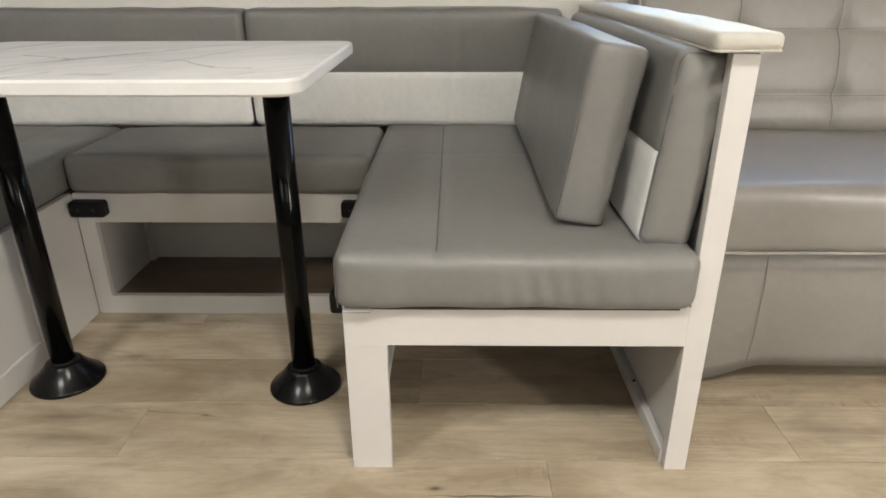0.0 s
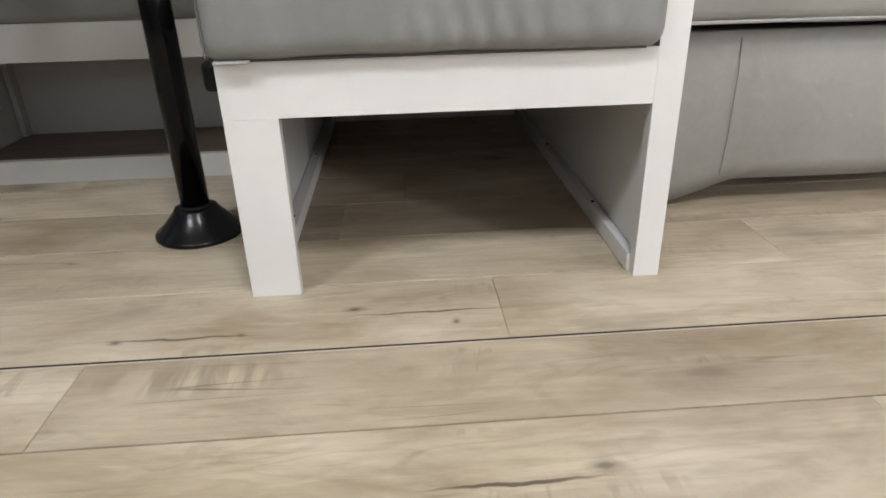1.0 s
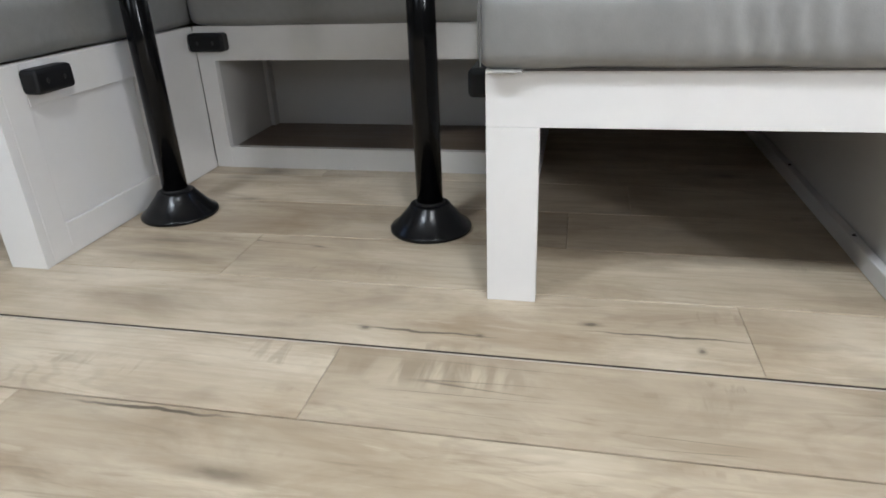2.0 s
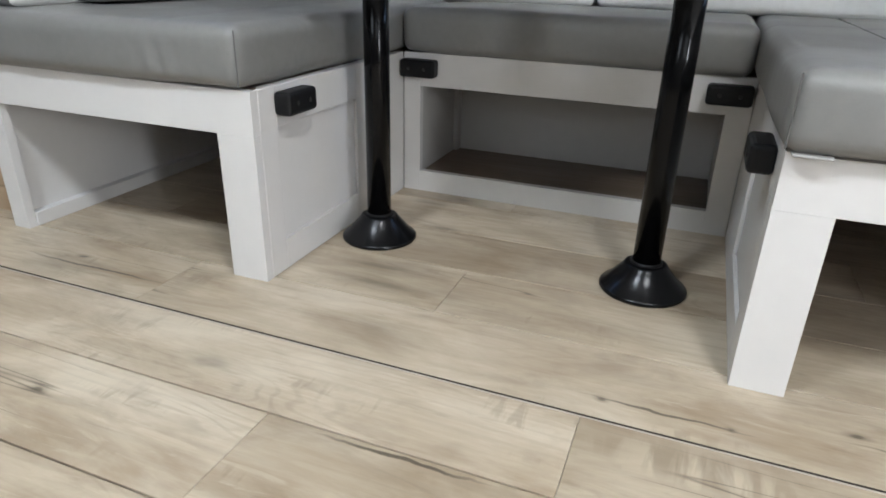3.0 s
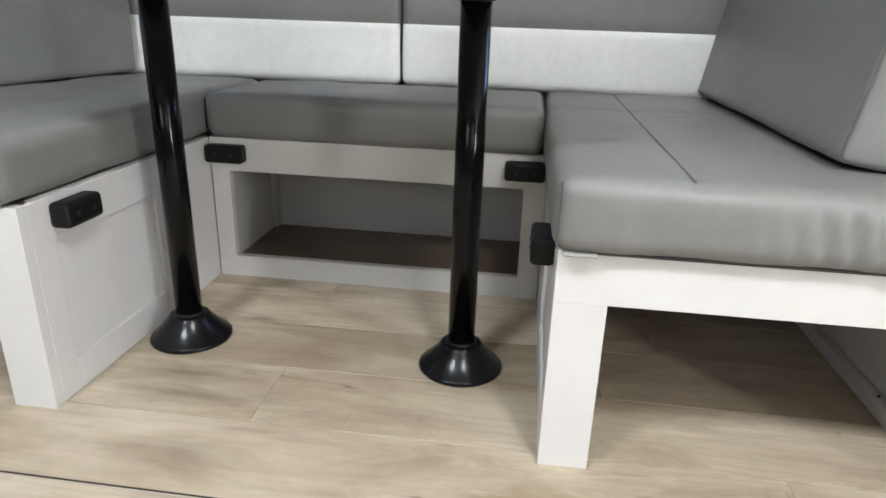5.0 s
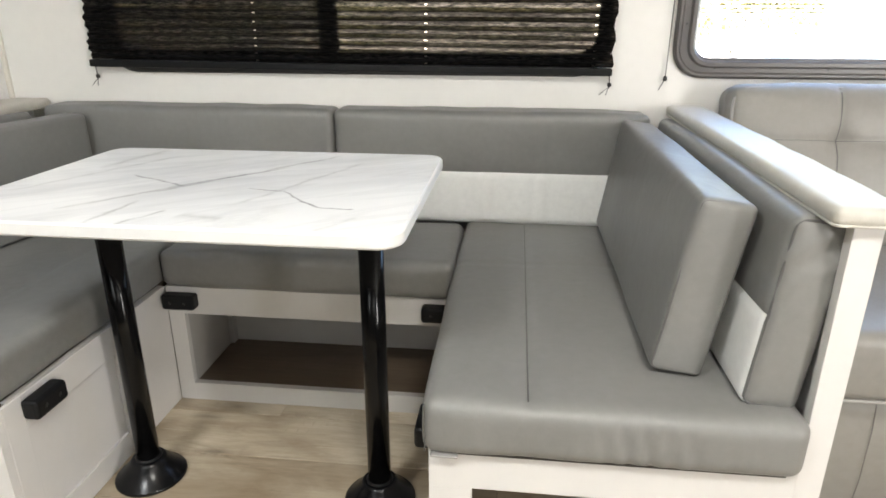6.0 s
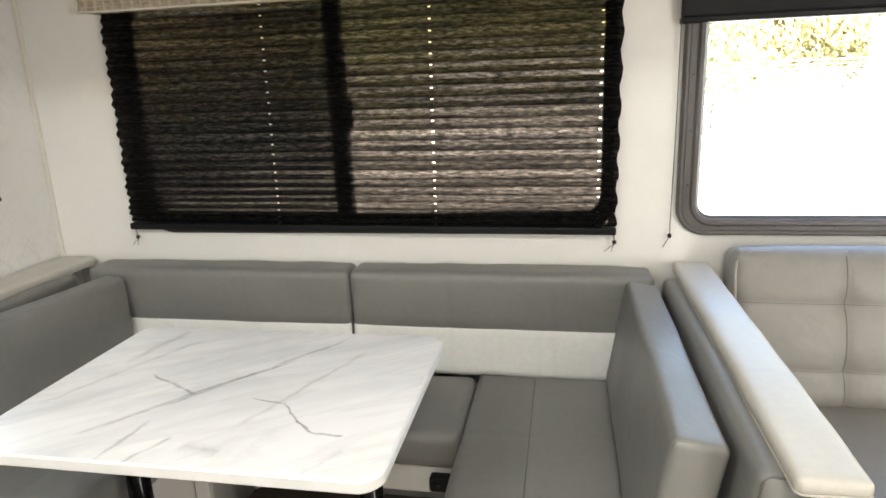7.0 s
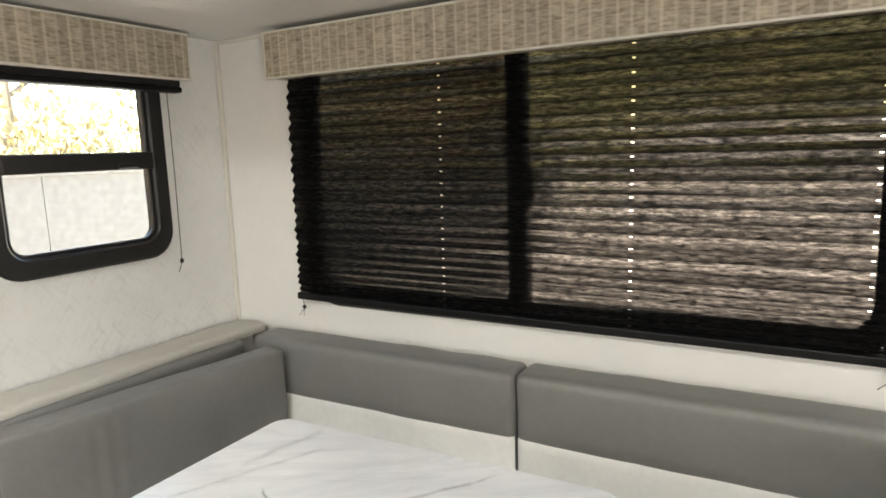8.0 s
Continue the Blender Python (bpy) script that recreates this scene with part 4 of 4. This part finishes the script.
part("corner_tab", box(-0.292, -0.245, -0.5385, -0.520, -0.0545, -0.0505, 0.0015), PIPE_V, right_seat, "pale folded corner of the cover")
# dark sheet that draws the shaded gap between cushion and front rail
tagged(ob_from("seat_mat", box(0.04, 0.58, 1.288, 2.30, TOP, TOP + 0.0035), UNDER), "thin dark brown sheet standing in for the shaded gap under the seat cushion", "mat")


def lower_front(z):
    return lambda p, n: (n[:, 1] < -0.25) & (p[:, 2] < z)


def back_relief(seams):
    def relief(p, n):
        front = np.clip(-n[:, 1], 0, 1)
        out = front * groove(p[:, 2] + 0.002, 0.008, 0.0045)
        for s in seams:
            out = out + front * groove(p[:, 0] - s, 0.009, 0.0025)
        return out
    return relief


cushion("back_cushion", "grey vinyl back cushion with an off-white lower panel", (0.915, 0.125, 0.335), (0.0475, 2.3135, 0.627), r=0.022,
        puff=(0.0, 0.006, 0.002), shape=back_relief((-0.145, 0.165)), white=lower_front(-0.002), group="dinette back cushions", seed=11)
cushion("back_cushion", "grey vinyl back cushion with an off-white lower panel", (0.920, 0.125, 0.335), (-0.8735, 2.3135, 0.627), r=0.022,
        puff=(0.0, 0.006, 0.002), shape=back_relief(()), white=lower_front(-0.002), group="dinette back cushions", seed=13)


def end_creases(p, n):
    """Slack diagonal pulls in the end of the cover."""
    end = np.clip(-n[:, 1], 0, 1)
    return end * 0.0035 * np.sin((p[:, 2] * 1.0 - p[:, 0] * 0.9) * 2 * math.pi / 0.06) * np.clip((p[:, 2] + 0.02) / 0.12, 0, 1) + np.clip(-n[:, 0], 0, 1) * groove(p[:, 2] + 0.002, 0.004, 0.004)


end_back = cushion("back_cushion", "grey vinyl back cushion with off-white lower panel and creased end", (0.092, 0.98, 0.325), (0.5640, 1.8145, 0.618), r=0.020, turn=(0, 5.8, 0),
        puff=(0.006, 0.003, 0.003), shape=end_creases, white=lambda p, n: (n[:, 0] < -0.3) & (p[:, 2] < 0.004) & (n[:, 1] > -0.6), pipes=(("y", -1),), group="dinette back cushions", seed=17)
part("zip_pull", box(-0.004, 0.012, -0.500, -0.484, -0.1665, -0.156, 0.003), BLACK_M, end_back, "small black zip pull")
cushion("back_cushion", "dark grey vinyl back cushion along the wall", (0.080, 0.93, 0.312), (-1.402, 1.79, 0.618), r=0.020,
        puff=(0.006, 0.003, 0.003), white=lambda p, n: (n[:, 0] > 0.3) & (p[:, 2] < 0.004), group="dinette back cushions", seed=19)
cushion("bolster_cushion", "loose grey vinyl filler cushion leaning on the back cushion", (0.090, 0.84, 0.312), (0.443, 1.822, 0.625), r=0.012,
        puff=(0.004, 0.002, 0.002), turn=(0, 9.3, 0), pipes=(("y", -1),), group="filler cushions", seed=23)
cushion("bolster_cushion", "loose grey vinyl filler cushion leaning on the back cushion", (0.082, 0.78, 0.305), (-1.268, 1.845, 0.622), r=0.012,
        puff=(0.004, 0.002, 0.002), turn=(0, 0, -9), shape=lambda p, n: np.clip(n[:, 0], 0, 1) * 0.0018 * np.exp(-((p[:, 1] + 0.15) / 0.05) ** 2) * np.sin(p[:, 1] * 150),
        pipes=(("y", -1),), group="filler cushions", seed=29)


def arm_pad(x, y0, y1, w, z, seed):
    c = thing("arm_pad", "padded cream vinyl cap on top of the bench end", "armrest pad", group="arm pads")
    p, n, quads = soft_box((w, y1 - y0, 0.028), 0.011, 0.012, (0.001, 0.002, 0.004), lambda p, n: ripple(p, seed, 0.001, 0.15))
    part("cover", mesh_of(p, quads), CREAM_V, c, smooth=True)
    part("stitched_edge", tube(loop_around(w - 0.003, y1 - y0 - 0.003, 0.012, "z", -0.012), 0.0022, True, 6), CREAM_V, c)
    c.location = (x, (y0 + y1) / 2, z)
    return c


arm_pad(0.617, 1.280, 2.375, 0.102, 0.7955, 31)
arm_pad(-1.458, 1.285, 2.380, 0.134, 0.786, 37)


# ---------------------------------------------------------------- table
def dinette_table():
    t = thing("dinette_table", "white marble-look dinette table on two black posts", "table", (-0.450, 1.590, 0))
    w, d, r, z0, z1 = 0.824, 0.605, 0.045, 0.717, 0.743
    bm = bmesh.new()
    outline = round_rect(w, d, r, 10)
    inset = round_rect(w - 0.008, d - 0.008, r - 0.004, 10)
    loops = [[bm.verts.new((x, y, z)) for x, y in o] for o, z in ((inset, z0), (outline, z0 + 0.004), (outline, z1 - 0.004), (inset, z1))]
    n = len(outline)
    for a, b in zip(loops, loops[1:]):
        for k in range(n):
            f = bm.faces.new((a[k], a[(k + 1) % n], b[(k + 1) % n], b[k]))
            f.material_index = 1
    bm.faces.new(list(reversed(loops[0]))).material_index = 1
    bm.faces.new(loops[-1]).material_index = 0
    bmesh.ops.recalc_face_normals(bm, faces=bm.faces)
    part("tabletop", bm, [MARBLE, EDGE], t, "marble-look laminate top with white edge")
    for x, y in ((-0.271, -0.002), (0.299, -0.018)):
        part("post", lathe([(0.0258, 0.045), (0.0258, 0.700)], 36, (x, y, 0)), BLACK, t, "gloss black tube post", smooth=True)
        base = part("base_flange", lathe([(0.080, 0.0), (0.0815, 0.002), (0.0815, 0.006), (0.079, 0.009), (0.072, 0.0125), (0.0415, 0.049), (0.039, 0.0535), (0.035, 0.055), (0.0262, 0.055)], 48, (x, y, 0)), BLACK_F, t, "black flared floor flange", smooth=True)
        part("top_flange", lathe([(0.026, 0.674), (0.031, 0.675), (0.034, 0.679), (0.050, 0.699), (0.053, 0.717)], 48, (x, y, 0)), BLACK_M, t, "black flared socket", smooth=True)
        part("grommet", lathe([(0.0300, 0.0545), (0.0303, 0.0585), (0.0262, 0.060)], 36, (x, y, 0)), BLACK_M, base, smooth=True)
    return t


dinette_table()


# ---------------------------------------------------------------- sofa
def sofa():
    s = thing("sofa", "greige leatherette sofa with a tufted back", "sofa", (0.70, 0, 0))
    L = 1.70

    def seat_relief(p, n):
        return ripple(p, 41, 0.002, 0.3) + np.clip(n[:, 2], 0, 1) * 0.004 * np.cos(p[:, 1] * 4)

    p, n, q = soft_box((L, 0.63, 0.146), 0.026, 0.02, (0.0, 0.006, 0.005), seat_relief)
    seat = part("seat_cushion", mesh_of(p, q), SOFA_S, s, smooth=True)
    seat.matrix_basis = pose(L / 2, 1.845, 0.412, -2.5)
    for z in (-0.068, 0.060):
        part("piping", tube(loop_around(L - 0.012, 0.618, 0.03, "z", z), 0.0035, True, 6), PIPE_V, seat)

    def tuft(p, n):
        front = np.clip(-n[:, 1], 0, 1)
        out = ripple(p, 43, 0.002, 0.25)
        ux = (p[:, 0] + 0.565) / 0.28
        dx = (ux - np.round(ux)) * 0.28
        for z in (0.066, -0.113):
            out = out + front * (groove(p[:, 2] - z, 0.009, 0.005) + groove(p[:, 2] - z, 0.045, 0.004))
            out = out + front * (-0.012 * np.exp(-((p[:, 2] - z) ** 2 + dx ** 2) / 0.03 ** 2))
        out = out + front * (groove(dx, 0.008, 0.006) + groove(dx, 0.04, 0.003))
        return out

    p, n, q = soft_box((L, 0.13, 0.440), 0.040, 0.0095, (0.0, 0.02, 0.004), tuft)
    back = part("back_cushion", mesh_of(p, q), SOFA_V, s, "tufted back with corded edge", smooth=True)
    front = n[:, 1] < -0.9
    for axis, values in ((0, (-0.565, -0.285, -0.005, 0.275, 0.555)), (2, (0.066, -0.113))):
        other = 2 - axis
        for value in values:
            coords = np.unique(np.round(p[front, axis], 3))
            near = coords[np.argmin(np.abs(coords - value))]
            pick = p[front & (np.abs(p[:, axis] - near) < 0.001)]
            pick = pick[np.argsort(pick[:, other])]
            part("seam", tube([Vector(v) for v in pick], 0.0016 if axis == 0 else 0.0010, False, 5), PIPE_D, back)
    back.matrix_basis = pose(L / 2 - 0.005, 2.245, 0.663, -14)
    part("piping", tube(loop_around(L - 0.03, 0.41, 0.05, "y", -0.050), 0.0042, True, 6), PIPE_V, back)

    # upholstered base with a cut-out hem
    bm = bmesh.new()
    nx, nz = 60, 8
    rows = []
    for i in range(nx + 1):
        x = L * i / nx
        hem = 0.052 if 0.20 < x < L - 0.20 else 0.052 - 0.044 * min(1, max(0, (0.20 - x) / 0.13, (x - L + 0.20) / 0.13))
        col = []
        for k in range(nz + 1):
            f = k / nz
            z = hem + (0.336 - hem) * f
            y = 1.585 - 0.010 * math.sin(math.pi * f) + 0.0025 * math.sin(x * 11 + 2 * f) + 0.003 * math.exp(-((x - 0.17) / 0.01) ** 2)
            col.append(bm.verts.new((x, y, z)))
        rows.append(col)
    for a, b in zip(rows, rows[1:]):
        for k in range(nz):
            bm.faces.new((a[k], b[k], b[k + 1], a[k + 1]))
    extr = bmesh.ops.extrude_face_region(bm, geom=list(bm.faces))
    bmesh.ops.translate(bm, vec=(0, 0.02, 0), verts=[e for e in extr["geom"] if isinstance(e, bmesh.types.BMVert)])
    bmesh.ops.recalc_face_normals(bm, faces=bm.faces)
    part("skirt", bm, SOFA_V, s, smooth=True)
    part("seam", tube([(0.17, 1.5850, 0.062), (0.17, 1.5765, 0.14), (0.168, 1.5738, 0.20), (0.17, 1.5765, 0.26), (0.17, 1.5850, 0.325)], 0.0007, False, 6), SEAM_V, s)
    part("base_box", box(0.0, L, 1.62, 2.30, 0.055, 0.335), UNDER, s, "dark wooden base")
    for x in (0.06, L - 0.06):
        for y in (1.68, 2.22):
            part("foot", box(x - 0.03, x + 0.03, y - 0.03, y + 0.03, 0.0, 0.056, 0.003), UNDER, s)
    return s


sofa()


# ---------------------------------------------------------------- outdoors
tagged(ob_from("ground", box(-600, 600, -600, 600, -1.2, -0.95), GROUND), "pale sunlit concrete yard", "ground", kind="structure")


def chain_fence():
    f = thing("wire_fence", "tall wire fence with angled barbed arms", "fence", (0, 24.0, -0.95))
    for k in range(13):
        x = -22 + 4.0 * k
        post_bm = lathe([(0.04, 0), (0.04, 2.1)], 10, (x, 0, 0))
        part("post", post_bm, WIRE, f)
        part("arm", tube([(x, 0, 2.08), (x, -0.3, 2.45)], 0.022), WIRE, f)
    for z in (0.05, 2.08):
        part("rail", tube([(-24, 0, z), (30, 0, z)], 0.025), WIRE, f)
    for k in range(3):
        part("barbed_wire", tube([(-24, -0.1 * k - 0.08, 2.2 + 0.13 * k), (30, -0.1 * k - 0.08, 2.2 + 0.13 * k)], 0.012, steps=5), WIRE, f)
    bm = bmesh.new()
    for k in range(230):
        x = -24 + k * 0.235
        for slope in (1, -1):
            a = [bm.verts.new((x + dx, 0.0, z)) for dx, z in ((0, 0.05), (0.012, 0.05), (0.012 + slope * 2.0, 2.05), (slope * 2.0, 2.05))]
            bm.faces.new(a)
    tagged(part("wire_mesh", bm, WIRE, f), kind="stuff")
    return f


def board_fence():
    f = thing("board_fence", "pale board fence in the sun", "fence", (-6.0, 0, -0.95))
    for k in range(17):
        y = -3.0 + 1.2 * k
        part("board", box(0, 0.03, y, y + 1.194, 0.0, 2.2, 0.004), FENCE_W, f)
    part("top_rail", box(-0.02, 0.06, -3.0, 17.4, 2.2, 2.27, 0.008), FENCE_W, f)
    return f


def tree(x, y, h, seed, dry, fine=1.0, limbs=9):
    rng = random.Random(seed)
    t = thing("tree", "sunlit tree with yellow-green leaves" if not dry else "sunlit tree with dry orange leaves", "tree", (x, y, -0.95), "trees behind the fence")
    part("trunk", lathe([(0.16, 0), (0.12, h * 0.3), (0.07, h * 0.6), (0.03, h * 0.9)], 9), BARK, t)
    tips = []
    for k in range(limbs):
        a, z = rng.uniform(0, 6.28), h * rng.uniform(0.03, 0.66)
        r = h * rng.uniform(0.2, 0.36)
        tip = (r * math.cos(a), r * math.sin(a), z + r * 0.7)
        part("limb", tube([(0, 0, z), (tip[0] * 0.5, tip[1] * 0.5, z + r * 0.42), tip], 0.035, steps=6), BARK, t)
        tips.append(tip)
    bm = bmesh.new()
    for tip in tips + [(0, 0, h * 0.95)]:
        for _ in range(int(230 / fine)):
            d = Vector((rng.gauss(0, 1), rng.gauss(0, 1), rng.gauss(0, 0.8))) * h * 0.085
            p = Vector(tip) + d
            e = Euler((rng.uniform(0, 6), rng.uniform(0, 6), rng.uniform(0, 6)))
            s = rng.uniform(0.025, 0.045) * h * fine
            bm.faces.new([bm.verts.new(p + e.to_matrix() @ Vector(c) * s) for c in ((-1, 0, 0), (0, -0.5, 0.1), (1, 0, 0), (0, 0.5, 0.1))])
    tagged(part("crown", bm, LEAF_DRY if dry else LEAF, t), kind="stuff")
    return t


chain_fence()
board_fence()
for k in range(16):
    tree(-20 + 2.9 * k, 28 + 1.5 * math.sin(k * 2.1), 8.8 + 1.2 * math.sin(k * 1.7), 100 + k, k % 4 == 2, 0.5, 16)
for k in range(6):
    tree(-9.5 + 0.8 * math.sin(k * 3), -4 + 3.2 * k, 5.6 + 0.9 * math.sin(k * 2.3), 200 + k, k % 2 == 1, 0.3)


# ---------------------------------------------------------------- floor
tagged(ob_from("subfloor", box(-3.2, 3.2, -1.25, 1.1476, -0.06, -0.0165), SEAM), "dark gap under the floor planks", "floor", kind="structure")
floor = thing("floor", "light greige oak-look plank floor", "floor", kind="structure")
slide_floor = thing("floor_slide", "light greige oak-look plank floor of the slide-out", "floor", kind="structure")
tagged(ob_from("subfloor_slide", box(-3.15, 2.45, 1.148, WALL_Y, -0.06, -0.0105), SEAM), "dark gap under the slide-out planks", "floor", kind="structure")
# pale strip paints the seam's highlight; the dark strip behind fills the gap
part("edge_strip", box(-3.15, 2.45, 1.1446, 1.1455, -0.0060, -0.0022, 0.0003), SEAM_GLINT, slide_floor, "thin pale strip painted as the highlight along the slide-out seam")
part("wiper_seal", box(-3.15, 2.45, 1.1456, 1.1476, -0.012, -0.0008), SEAM, slide_floor, "dark strip along the slide-out gap")

PLANK_MESH = {}


def plank(parent, x0, x1, y0, y1, z):
    key = (round(x1 - x0, 3), round(y1 - y0, 3))
    if key not in PLANK_MESH:
        w, d = key[0] - 0.0007, key[1] - 0.0024
        bm = box(-w / 2, w / 2, -d / 2, d / 2, -0.010, 0.0)
        top = [e for e in bm.edges if all(v.co.z > -0.001 for v in e.verts)]
        bmesh.ops.bevel(bm, geom=top, offset=0.0006, segments=1, affect="EDGES")
        me = bpy.data.meshes.new("plank")
        bm.to_mesh(me)
        bm.free()
        me.materials.append(WOOD)
        PLANK_MESH[key] = me
    ob = new("plank", PLANK_MESH[key])
    ob.parent = parent
    ob.location = ((x0 + x1) / 2, (y0 + y1) / 2, z)


LENGTH = 1.365


def row(parent, x0, x1, y0, y1, z, joint):
    x = joint - LENGTH * math.ceil((joint - x0) / LENGTH)
    while x < x1:
        a, b = max(x, x0), min(x + LENGTH, x1)
        if b - a > 0.01:
            plank(parent, a, b, y0, y1, z)
        x += LENGTH


rng = random.Random(8)
known = {0: 0.378, 1: -0.482, 2: 0.118}
y, k = 1.1468, 0
while y < WALL_Y - 0.01:
    y1 = min(y + 0.1785, WALL_Y)
    row(slide_floor, -3.15, 2.45, y, y1, 0.0, known.get(k, rng.uniform(-0.6, 0.6)))
    y, k = y1, k + 1
known = {0: -0.19, 1: -0.585, 2: 0.3}
y, k = 1.1455, 0
while y > -1.2:
    y0 = max(y - (0.1625 if k == 0 else 0.1785), -1.2)
    row(floor, -3.15, 3.15, y0, y, -0.0035, known.get(k, rng.uniform(-0.6, 0.6)))
    y, k = y0, k + 1
